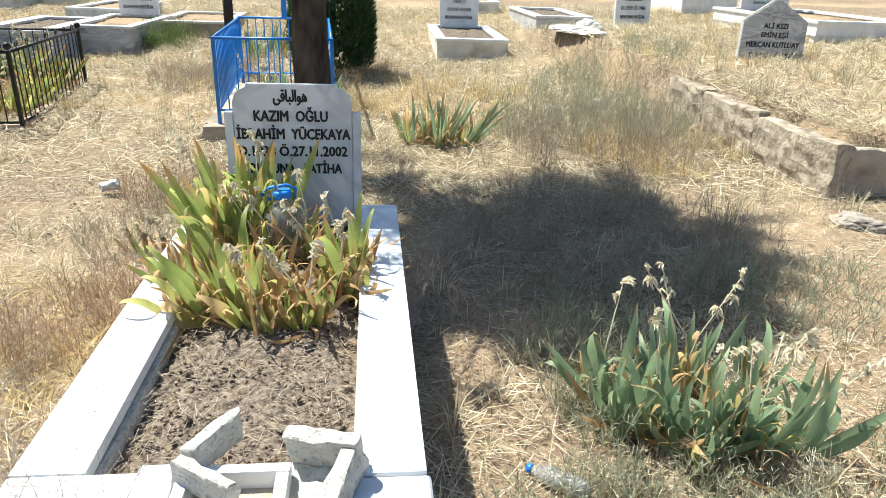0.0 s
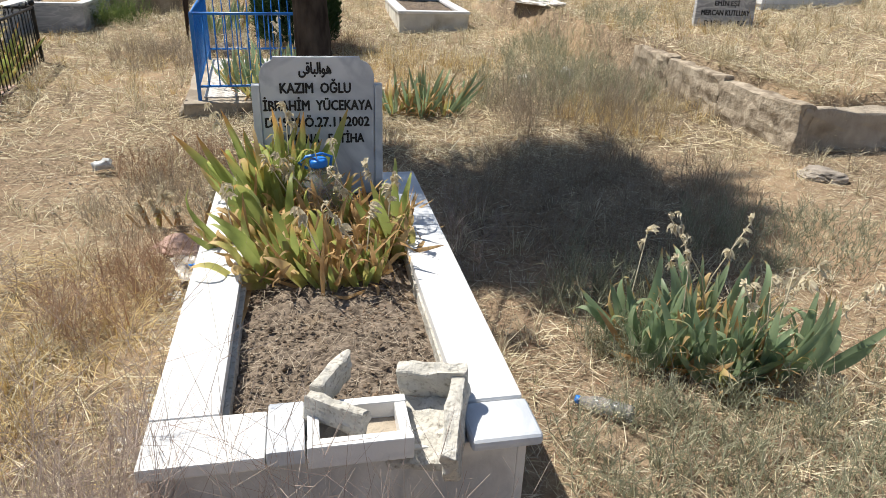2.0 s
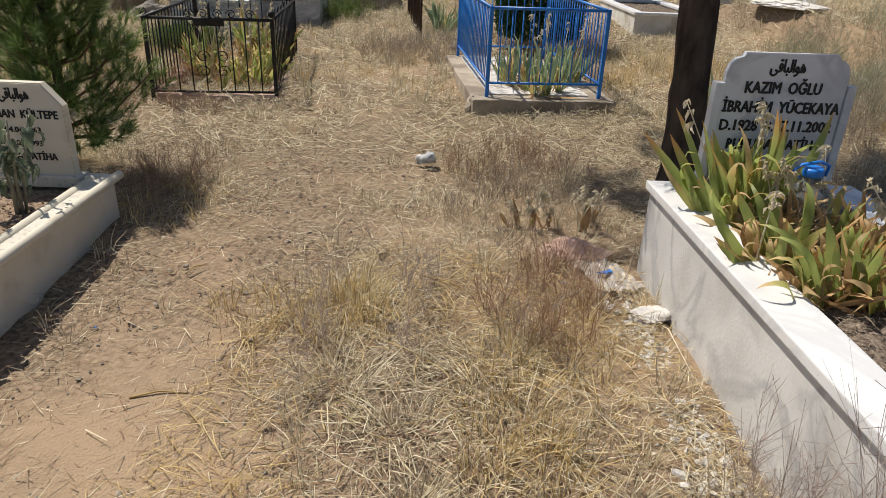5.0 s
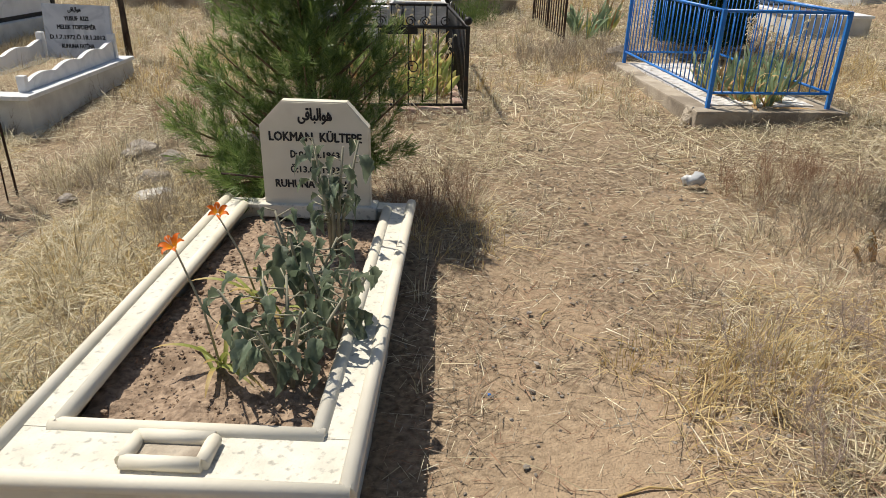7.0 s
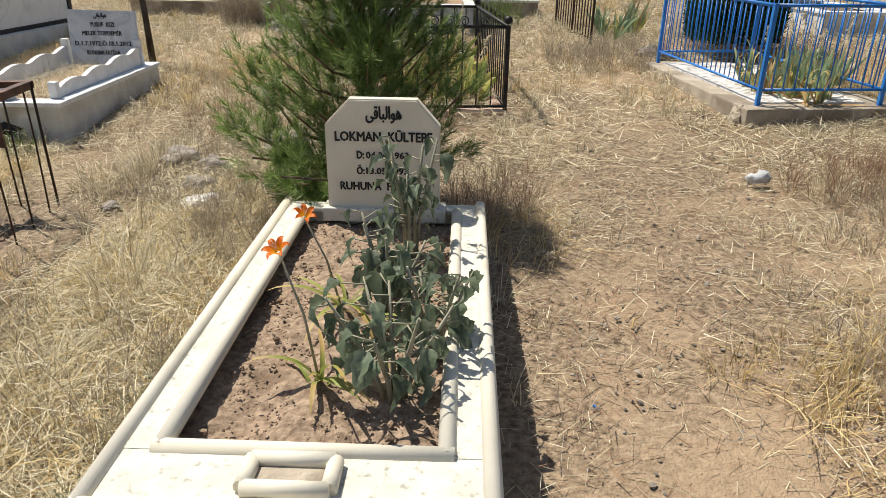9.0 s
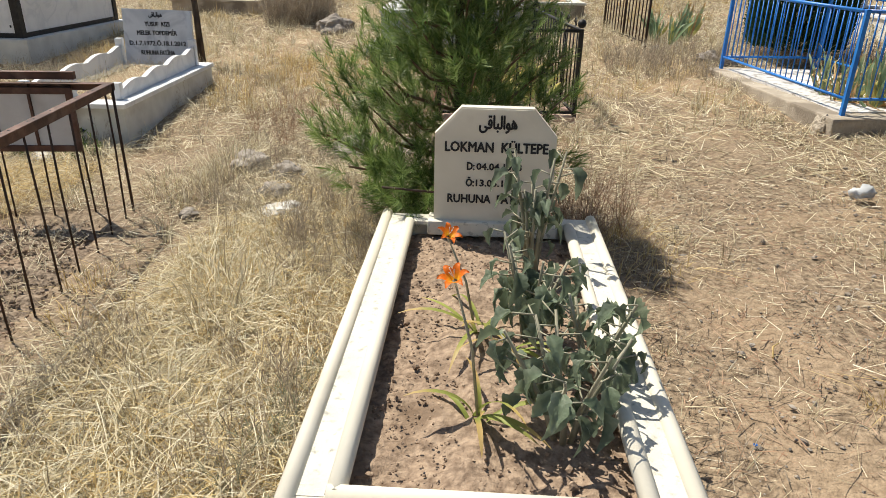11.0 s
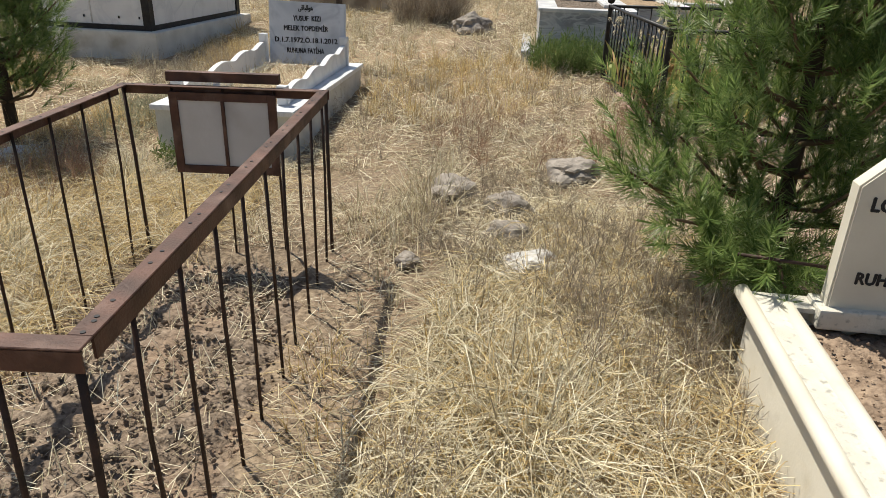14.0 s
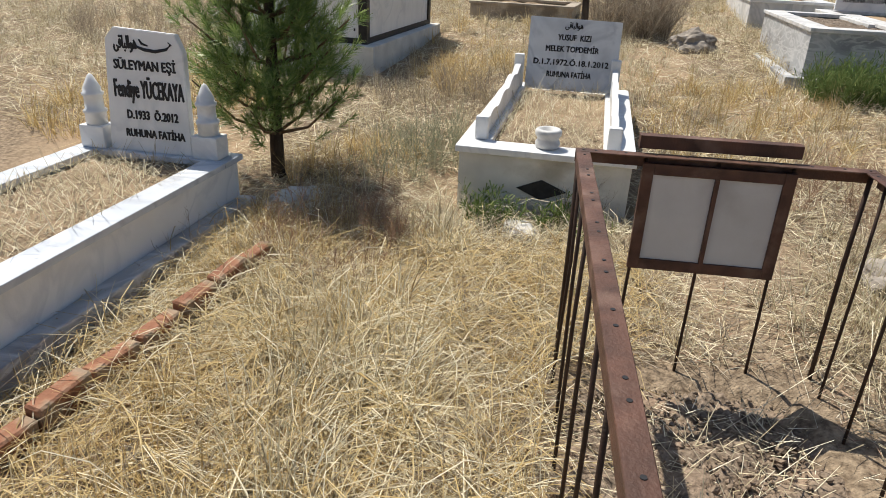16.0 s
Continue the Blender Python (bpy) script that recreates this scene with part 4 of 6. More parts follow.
boulder(-7.64, 10.35, (.26, .2, .17), 1.0, label="grey rounded boulder beside the path")
boulder(-5.80, 5.66, (.20, .14, .09), 2.0, label="flat pinkish field stone")
boulder(-6.38, 5.20, (.17, .13, .08), 3.0)
boulder(-6.02, 5.0, (.15, .10, .09), 4.0)
boulder(-5.97, 4.70, (.12, .09, .07), 5.0)
boulder(-5.82, 4.42, (.16, .09, .06), 6.0, "rock_white", "chalky white broken stone")
boulder(-5.40, 5.75, (.14, .10, .05), 7.0)
boulder(-6.35, 4.35, (.06, .05, .03), 8.0)
boulder(2.30, 4.95, (.15, .11, .05), 9.0, label="dark flat stone on pale earth")
boulder(-2.72, 9.05, (.14, .10, .08), 10.0)
boulder(-2.95, 9.25, (.16, .11, .07), 11.0)
boulder(-2.48, 6.62, (.10, .07, .10), 12.0, "concrete", "brown block at the slab corner")
boulder(1.0, 10.4, (.5, .2, .06), 13.0, "rock_white", "broken white slab lying in dry grass")
boulder(1.15, 10.5, (.18, .12, .12), 14.0, "rock_white", "broken white lump of stone")
boulder(1.03, 7.76, (.09, .06, .10), 15.0, "rock_white", "small white stone in dry grass")
boulder(.58, 7.64, (.08, .06, .07), 16.0, "rock_white", "small white stone in dry grass")
boulder(-9.18, 4.98, (.20, .12, .06), 17.0, "rock_white", "pale marble offcut beside the grave")
boulder(-8.0, 5.2, (.12, .08, .04), 18.0, "rock_white", "pale broken stone by the foundation")
boulder(-1.62, 3.95, (.16, .10, .05), 19.0, "pinkstone", "flat pinkish stone beside the grave")
boulder(-1.30, 3.38, (.09, .06, .03), 20.0, "rock_white", "white marble offcut beside the grave")

def pebbles(name, rows, mtl, parent, seed, rough=.4):
    """Many small uneven stones in one mesh; rows of place and half sizes."""
    ico = bmesh.new()
    bmesh.ops.create_icosphere(ico, subdivisions=1, radius=1.0)
    V = np.array([v.co[:] for v in ico.verts])
    ico.verts.index_update()
    F = np.array([[v.index for v in f.verts] for f in ico.faces])
    ico.free()
    g = np.random.RandomState(seed)
    R = np.asarray(rows, float)
    n, k = len(R), len(V)
    S = V[None] * (1 + g.uniform(-rough, rough, (n, k, 1))) * R[:, None, 3:6]
    a = g.uniform(0, 6.28, n)
    c, q = np.cos(a)[:, None], np.sin(a)[:, None]
    S = np.stack([S[..., 0] * c - S[..., 1] * q, S[..., 0] * q + S[..., 1] * c, S[..., 2]], -1) + R[:, None, :3]
    me = bpy.data.meshes.new(name)
    me.from_pydata(S.reshape(-1, 3).tolist(), [], (F[None] + (np.arange(n) * k)[:, None, None]).reshape(-1, 3).tolist())
    me.materials.append(M[mtl])
    ob = new(name, me)
    ob.parent = parent


chips = thing("marble_chips", pose(0, 0, 0), "scattered white marble chips beside the grave", "rubble", kind="stuff")
rng = random.Random(21)
rows = []
for k in range(650):
    v = rng.random()
    x = -1.02 - .42 * v - abs(rng.gauss(0, .10)) + .02
    y = 1.9 + 2.0 * v
    r = rng.uniform(.004, .018) * (1.7 if rng.random() < .07 else 1)
    rows.append((x, y, ht(x, y) + .012, r, r * rng.uniform(.5, .9), r * .6))
pebbles("chips", rows, "rock_white", chips, 1)
clods = thing("soil_clods", pose(0, 0, 0), "loose soil clods and pebbles", "clods", kind="stuff")
for key, n, z, (x0, y0, x1, y1), mtl in (("kultepe", 1500, .125, (.14, .24, .8, 1.82), "soil_red"), ("kazim", 1300, .40, (.2, .26, .78, 1.0), "mound")):
    m, rows = plot_pose(key), []
    for k in range(n):
        p = m @ Vector((rng.uniform(x0, x1), rng.uniform(y0, y1), z + rng.uniform(-.005, .014)))
        r = rng.uniform(.002, .007) * (2.2 if rng.random() < .05 else 1)
        rows.append((*p, r, r * .8, r * .7))
    pebbles("clods", rows, mtl, clods, n)
clods = thing("earth_clods", pose(0, 0, 0), "crumbled earth clods on the bare mound", "clods", kind="stuff")
m, rows = pose(-7.04, 2.215, -.17, 0, 0, 15), []
for k in range(3200):
    u, v = rng.uniform(-.02, .9), rng.uniform(0, 2.0)
    p = m @ Vector((u, v, -.03 + .07 * math.sin(math.pi * (u + .05) / .98) * math.sin(math.pi * (v + .05) / 2.1) + rng.uniform(.0, .02)))
    r = rng.uniform(.003, .010) * (2.0 if rng.random() < .07 else 1)
    rows.append((*p, r, r * .85, r * .75))
pebbles("clods", rows, "mound", clods, 3, .5)
pb = thing("path_pebbles", pose(0, 0, 0), "small pebbles and crumbs of earth on the trodden path", "pebbles", kind="stuff")
rows = []
for k in range(1500):
    x, y = rng.gauss(-3.1, .6), rng.uniform(1.6, 6.2)
    if free(np.array([x]), np.array([y]))[0]:
        r = rng.uniform(.003, .009) * (2.2 if rng.random() < .04 else 1)
        rows.append((x, y, ht(x, y) + .012, r, r * .8, r * .6))
pebbles("pebbles", rows, "rock", pb, 5)


# ---- plants ----
rs = np.random.RandomState(7)


def leaf_mesh(name, length, width, bend, mtl, tipfrom=.65, k=8, fold=.25, twist=0.0, curl=0.0):
    """A sword leaf that grows along z and bends towards x; curl rolls its withered end over."""
    bm = bmesh.new()
    layer = bm.verts.layers.float.new("tip")
    rows, x, z = [], 0.0, 0.0
    for j in range(k):
        s = j / (k - 1)
        if j:
            ang = 1.7 * bend * s + curl * max(0.0, s - .55) ** 1.3 * 4
            x, z = x + math.sin(ang) * length / (k - 1), z + math.cos(ang) * length / (k - 1)
        w = width * (.62 + .75 * s if s < .35 else .88 * (1 - ((s - .35) / .65) ** 3.0)) + .0008
        w *= 1 - .35 * min(1, abs(curl)) * float(smooth(.5, .8, s))
        a = twist * s + curl * .8 * max(0.0, s - .5)
        row = []
        for e in (-1, 0, 1):
            v = bm.verts.new((x + fold * w * (0 if e else 1) + math.sin(a) * w * e, math.cos(a) * w * e, z))
            v[layer] = float(smooth(tipfrom, min(1.0, tipfrom + .22), s))
            row.append(v)
        rows.append(row)
    for a, b in zip(rows, rows[1:]):
        for e in (0, 1):
            bm.faces.new((a[e], a[e + 1], b[e + 1], b[e])).smooth = True
    me = bpy.data.meshes.new(name)
    bm.to_mesh(me)
    bm.free()
    me.materials.append(M[mtl])
    return me


def leaf_set(mtl, lo, hi, w0=.013, w1=.022, pale=0):
    """Twelve leaves, of which some are yellowing, with curled dry ends."""
    out = []
    for k in range(12):
        sick = k < pale
        out.append(leaf_mesh("leaf", rs.uniform(lo, hi) * (.85 if sick else 1), rs.uniform(w0, w1), rs.choice([.03, .08, .15, .25, .42], p=[.25, .28, .25, .14, .08]), "iris_pale" if sick else mtl, rs.choice([.4, .55, .7]) if sick else rs.choice([.6, .72, .82, .9, .97], p=[.1, .2, .25, .25, .2]),
                             k=10, twist=rs.uniform(-.5, .5), curl=rs.uniform(.6, 2.2) * rs.choice([-1, 1]) if sick or k % 4 == 3 else rs.uniform(0, .25)))
    return out


def husk_mesh():
    """A withered flower: a few thin curled petals."""
    bm = bmesh.new()
    r = random.Random(8)
    for k in range(4):
        a, tilt, rows = r.uniform(0, 6.28), r.uniform(.3, 1.5), []
        for j in range(5):
            u = j / 4
            p = Vector((math.sin(tilt + u * 1.2) * .045 * u, 0, math.cos(tilt + u * 1.2) * .05 * u))
            w = .008 * math.sin(math.pi * (.15 + .8 * u)) + .001
            rows.append([bm.verts.new(Matrix.Rotation(a, 3, "Z") @ (p + Vector((0, e * w, .006 * e * e + .004 * math.sin(9 * u + e))))) for e in (-1, 0, 1)])
        for q, t in zip(rows, rows[1:]):
            for e in (0, 1):
                bm.faces.new((q[e], q[e + 1], t[e + 1], t[e]))
    return as_mesh("husk", bm, M["husk"])


HUSK = husk_mesh()


def iris_clump(at, rx, ry, n, lo, hi, mtl, label, lean=(0, 0), stalks=0, dry=.1, zfun=None, yaw=0.0, stalk_h=(.5, .7), fans=None, gap=None, pale=2, wide=(.017, .026), reach=.35):
    c = thing("iris_clump", pose(*at, 0, 0, yaw), label, "iris plant", group="iris clumps")
    leaves, drys = leaf_set(mtl, lo, hi, *wide, pale=pale), leaf_set("dryleaf", lo * .4, hi * .8, .007, .016)
    drys += [leaf_mesh("dry_leaf", rs.uniform(lo, hi) * .75, .011, .3, "dryleaf", k=10, twist=rs.uniform(-2, 2), curl=rs.uniform(1, 2.5)) for _ in range(6)]
    fans = fans or max(3, n // 6)
    cen = []
    while len(cen) < fans:
        u, v = rs.uniform(-1, 1, 2)
        if u * u + v * v <= 1:
            cen.append((u * rx, v * ry, 90 + rs.normal(0, 38)))
    for k in range(n):
        x, y, d = cen[k % fans]
        e = (k // fans) - n / fans / 2
        spread = e * 10 + rs.normal(0, 6)
        ob = new("leaf", leaves[rs.randint(12)])
        ob.parent = c
        z = zfun(x, y) if zfun else 0
        out = 13 * np.array([x / max(rx, .01), y / max(ry, .01)])
        ob.matrix_basis = Matrix.Translation((x + rs.uniform(-.012, .012) - .012 * e * math.sin(radians(d)), y + .012 * e * math.cos(radians(d)), z)) @ pose(0, 0, 0, -out[1] + lean[1] + rs.normal(0, 7), out[0] + lean[0] + rs.normal(0, 8), 0) @ pose(0, 0, 0, 0, 0, d) @ pose(0, 0, 0, -spread * .8, 0, 0) @ pose(0, 0, 0, 0, 0, rs.uniform(-18, 18))
        s = rs.uniform(.62, 1.12)
        if gap and abs(x - gap[0]) < gap[2] and y < gap[1]:
            s *= .62
        ob.scale = (s, s, s)
    for k in range(int(n * dry)):
        x, y, d = cen[rs.randint(fans)]
        ob = new("dry_leaf", drys[rs.randint(18)])
        ob.parent = c
        ob.matrix_basis = pose(x + rs.uniform(-.05, .05), y + rs.uniform(-.05, .05), zfun(x, y) if zfun else 0, rs.normal(0, 38), rs.normal(0, 38), rs.uniform(0, 360))
    for k in range(stalks):
        x, y, d = cen[rs.randint(fans)]
        h = rs.uniform(*stalk_h)
        dx, dy = rs.uniform(-reach, reach) * h + .012 * lean[0] * h, rs.uniform(-.16, .16) * h
        z = zfun(x, y) if zfun else 0
        st = part("flower_stalk", tube(bmesh.new(), [(x, y, z), (x + dx * .3, y + dy * .3, z + h * .5), (x + dx, y + dy, z + h)], [.004, .003, .002], 5), M["husk"], c)
        for j in range(rs.randint(2, 5)):
            f = 1 - .09 * j
            hk = new("dry_flower", HUSK)
            hk.parent = st
            q = (f - .5) * 2 if f > .5 else 0
            hk.matrix_basis = pose(x + dx * (.3 + .7 * q), y + dy * (.3 + .7 * q), z + h * (.5 + .5 * q), rs.uniform(-50, 50), rs.uniform(-50, 50), rs.uniform(0, 360))
            s = rs.uniform(.6, 1.15)
            hk.scale = (s, s, s)
    return c


m = plot_pose("kazim") @ pose(.46, 1.40, .41)
iris_clump(tuple(m.translation), .36, .46, 360, .24, .42, "iris", "dense iris clump with yellowing leaves and dry flowers", lean=(-19, 4), stalks=14, dry=.8, yaw=11.3, stalk_h=(.22, .38), fans=60, gap=(.13, .27, .13), pale=7)
iris_clump(tuple(plot_pose("kazim") @ Vector((.27, 1.78, .41))), .13, .14, 80, .34, .52, "iris", "tall iris leaves against the headstone", lean=(-10, 4), stalks=3, dry=.2, yaw=11.3, stalk_h=(.4, .5), fans=11)
iris_clump((.93, 3.0, ht(.93, 3.0)), .40, .24, 180, .25, .42, "iris_blue", "bluish-green iris clump with withered flower stalks", stalks=13, dry=.6, stalk_h=(.30, .62), fans=26, pale=2, reach=.5)
iris_clump((-.45, 6.62, ht(-.45, 6.62)), .34, .22, 80, .34, .50, "iris_blue", "iris clump with brown tips in dry grass", dry=.9, fans=14, pale=4, wide=(.013, .021))
iris_clump((-1.95, 7.35, .22), .34, .62, 170, .30, .46, "iris_blue", "iris clump inside the blue fence", stalks=8, dry=.6, yaw=15, fans=30, pale=3, wide=(.013, .021))
iris_clump((-4.95, 7.5, .03), .34, .65, 110, .30, .48, "iris", "yellowing irises inside the black railing", stalks=12, dry=1.4, yaw=10, fans=22, pale=5)
iris_clump((-5.50, 7.75, ht(-5.5, 7.75)), .16, .42, 44, .28, .46, "iris", "half-dry irises leaning out through the railing", lean=(-14, 0), stalks=8, dry=1.5, yaw=15, fans=12, pale=5)
iris_clump((-3.3, 10.3, ht(-3.3, 10.3)), .35, .3, 60, .4, .6, "iris_blue", "green iris clump by the thin fence", fans=12)
iris_clump((-5.15, 8.35, .1), .28, .22, 50, .4, .6, "iris", "tall half-dry irises behind the railing", stalks=10, dry=1.5, fans=10)

iris_clump((-1.78, 4.35, ht(-1.78, 4.35)), .28, .14, 6, .15, .25, "dryleaf", "withered iris stalks with pale dry flowers", stalks=14, dry=1.0, stalk_h=(.10, .26), fans=5)


# thornapple bushes
def datura_leaf(length, seed):
    bm = bmesh.new()
    r = random.Random(seed)
    k, rows = 9, []
    droop = r.uniform(.5, 1.7)
    for j in range(k):
        s = j / (k - 1)
        w = length * .25 * math.sin(math.pi * min(1, s * .92 + .06)) ** .8 * (1.15 - .55 * s) + .001
        w *= 1 + .2 * math.sin(s * 17 + seed)
        x, z = length * s * (1 - .25 * droop * s), -droop * length * .55 * s * s
        rows.append([bm.verts.new((x, e * w * .5, z + .42 * abs(e) * w + .16 * w * math.sin(11 * s + 2 * e + seed))) for e in (-2, -1, 0, 1, 2)])
    for a, b in zip(rows, rows[1:]):
        for e in range(4):
            bm.faces.new((a[e], a[e + 1], b[e + 1], b[e])).smooth = True
    me = bpy.data.meshes.new("leaf")
    bm.to_mesh(me)
    bm.free()
    me.materials.append(M["datura"])
    return me


DLEAF = [datura_leaf(rs.uniform(.075, .135), k) for k in range(10)]


def datura(at, h, n, seed, label, spread=.16):
    r = random.Random(seed)
    c = thing("thornapple", pose(*at, 0, 0, seed * 50), label, "thornapple plant", group="thornapple bushes")
    for b in range(n):
        a = 2 * math.pi * b / n + r.uniform(-.4, .4)
        reach, hh = r.uniform(.35, 1.0) * spread, h * r.uniform(.65, 1.0)
        pts = [Vector((.02 * math.cos(a), .02 * math.sin(a), -.02)), Vector((reach * .35 * math.cos(a), reach * .35 * math.sin(a), hh * .35)), Vector((reach * .7 * math.cos(a), reach * .7 * math.sin(a), hh * .7)), Vector((reach * math.cos(a), reach * math.sin(a), hh))]
        st = part("stem", tube(bmesh.new(), pts, [.009, .008, .006, .004], 6), M["datura_stem"], c)
        for k in range(r.randint(8, 10)):
            u = min(.999, .36 + .64 * k / 9)
            i = min(2, int(u * 3))
            p = pts[i].lerp(pts[i + 1], u * 3 - i)
            az = r.uniform(0, 360)
            el = r.uniform(-25, 35)
            d = Vector((math.cos(radians(az)), math.sin(radians(az)), .25))
            e = p + d * r.uniform(.03, .07)
            part("leaf_stalk", tube(bmesh.new(), [p, e], .0025, 4), M["datura_stem"], st)
            ob = new("leaf", DLEAF[r.randrange(10)])
            ob.parent = st
            ob.matrix_basis = Matrix.Translation(e) @ pose(0, 0, 0, 0, 0, az) @ pose(0, 0, 0, r.uniform(-35, 35), -el + 42, 0)
            s = r.uniform(.6, .98)
            ob.scale = (s, s, s)


km = plot_pose("kultepe")
datura(tuple(km @ Vector((.63, 1.50, .12))), .54, 6, 1, "upright thornapple bush beside the headstone", .13)
datura(tuple(km @ Vector((.60, 1.02, .12))), .37, 6, 2, "leafy thornapple bush in the middle of the grave", .17)
datura(tuple(km @ Vector((.66, .52, .12))), .40, 6, 3, "drooping thornapple bush near the grave foot", .20)
datura(tuple(km @ Vector((.76, .78, .12))), .38, 4, 4, "thornapple sprawling over the grave kerb", .20)


# day lilies
def lily(at, stalk, flower, n, seed, label):
    r = random.Random(seed)
    c = thing("day_lily", pose(*at), label, "lily plant", group="day lilies")
    for k in range(n):
        L0 = r.uniform(.18, .34)
        me = leaf_mesh("leaf", L0, .008, r.uniform(.5, 1.1), "lily_leaf", r.choice([.3, .6, .8]), k=9, fold=.4)
        ob = new("leaf", me)
        ob.parent = c
        ob.matrix_basis = pose(r.uniform(-.02, .02), r.uniform(-.02, .02), 0, r.uniform(-18, 18), r.uniform(5, 40), r.uniform(0, 360))
    if not stalk:
        return c
    top = Vector(stalk)
    st = part("stalk", tube(bmesh.new(), [(0, 0, 0), top * .5 + Vector((.012, 0, .02)), top], [.0045, .004, .003], 6), M["datura_stem"], c)
    for k in range(6):
        bm = bmesh.new()
        layer = bm.verts.layers.float.new("tip")
        rows = []
        for j in range(7):
            s = j / 6
            x, z = .006 + .034 * s ** 1.3, .042 * s - .022 * s ** 4
            w = .0095 * math.sin(math.pi * min(1, .12 + .86 * s)) + .001
            row = [bm.verts.new((x, e * w, z + .004 * abs(e))) for e in (-1, 0, 1)]
            for v in row:
                v[layer] = float(1 - smooth(.1, .5, s))
            rows.append(row)
        for a, b in zip(rows, rows[1:]):
            for e in (0, 1):
                bm.faces.new((a[e], a[e + 1], b[e + 1], b[e])).smooth = True
        p = part("petal", bm, M["lily"], st, "orange petal with yellow throat")
        p.matrix_basis = Matrix.Translation(top) @ pose(0, 0, 0, *flower) @ pose(0, 0, 0, 0, 0, 60 * k)
    for k in range(3):
        bm = tube(bmesh.new(), [(0, 0, .01), (.008 * math.cos(2 * k), .008 * math.sin(2 * k), .045)], .001, 4)
        part("stamen", bm, M["cream"], st).matrix_basis = Matrix.Translation(top) @ pose(0, 0, 0, *flower)
    return c


lily((-4.44, 2.60, .13), (-.065, -.055, .44), (25, -15, 10), 9, 1, "yellow-green day lily with an orange flower on a tall stalk")
lily((-4.52, 3.05, .13), (-.088, -.068, .365), (30, -10, 60), 8, 2, "day lily with an orange bloom behind")
lily((-4.39, 2.95, .13), None, None, 5, 3, "small day lily without flowers")


# conifers
def needle_tree(x, y, h, r, seed, mtl, label, low=.15, shoots=260, per=60, nlen=.085, trunk=.035, whorl=9, name="pine_tree", extra=(), wide=.0016, lift=.55, shoot=(.08, .16)):
    g = np.random.RandomState(seed)
    z0 = ht(x, y) - .03
    t = thing(name, pose(x, y, z0), label, "pine tree", group="pines")
    bend = [(0, 0, 0), (g.uniform(-.03, .03), g.uniform(-.03, .03), h * .4), (g.uniform(-.05, .05), g.uniform(-.05, .05), h * .8), (0, 0, h)]
    part("trunk", tube(bmesh.new(), bend, [trunk, trunk * .8, trunk * .45, trunk * .15], 10), M["bark"], t)
    tips = []
    for k in range(whorl):
        zz = h * (low + (.95 - low) * k / (whorl - 1))
        n = 5 if k < whorl * .7 else 4
        for b in range(n):
            a = 2 * math.pi * (b + .37 * k) / n + g.uniform(-.35, .35)
            rr = r * (1 - .75 * ((zz / h - low) / (1 - low)) ** 1.3) * g.uniform(.65, 1.08)
            d = Vector((math.cos(a), math.sin(a), 0))
            p = [Vector((0, 0, zz)), Vector((0, 0, zz)) + d * rr * .5 + Vector((0, 0, rr * lift * .25)), Vector((0, 0, zz)) + d * rr + Vector((0, 0, rr * lift))]
            part("branch", tube(bmesh.new(), p, [.012, .008, .004], 5), M["twig"], t)
            tips.append((p, rr))
    for ex in extra:
        p = [Vector(q) for q in ex]
        part("branch", tube(bmesh.new(), p, [.014, .010, .005], 5), M["twig"], t)
        tips += [(p, .6)] * 2
    base = []
    for s in range(shoots):
        p, rr = tips[s % len(tips)]
        u = g.uniform(.12, 1.0) ** .6
        c = (p[0].lerp(p[1], u * 2) if u < .5 else p[1].lerp(p[2], u * 2 - 1))
        d = (p[2] - p[1]).normalized()
        off = Vector(g.normal(0, 1, 3)).normalized()
        c = c + off * g.uniform(.01, .15) * min(1, rr / .4)
        ax = (d * .55 + off * .55 + Vector((0, 0, .6))).normalized()
        base.append((c, ax, g.uniform(*shoot)))
    P, W = [], []
    for c, ax, L0 in base:
        ax = np.array(ax)
        c = np.array(c)
        side = np.cross(ax, [.3, .5, .8])
        side /= np.linalg.norm(side)
        oth = np.cross(ax, side)
        n = per
        u = g.uniform(0, 1, n)
        a = g.uniform(0, 2 * np.pi, n)
        rad = np.cos(a)[:, None] * side + np.sin(a)[:, None] * oth
        root = c + ax * (u * L0)[:, None]
        open_ = (1.05 - .75 * u)[:, None]
        dirn = ax * .62 + rad * open_
        dirn /= np.linalg.norm(dirn, axis=1)[:, None]
        ln = (nlen * g.uniform(.7, 1.1, n))[:, None]
        end = root + dirn * ln + np.array([0, 0, -.006])
        P.append(np.stack([root, end], 1))
        w = np.cross(dirn, rad + .01)
        w /= np.linalg.norm(w, axis=1)[:, None]
        W.append(np.stack([w * wide, w * wide * .45], 1))
    ob = new("needles", strips("needles", np.concatenate(P), np.concatenate(W), M[mtl]))
    ob.parent = t
    tagged(ob, "long green pine needles in tufts")
    return t


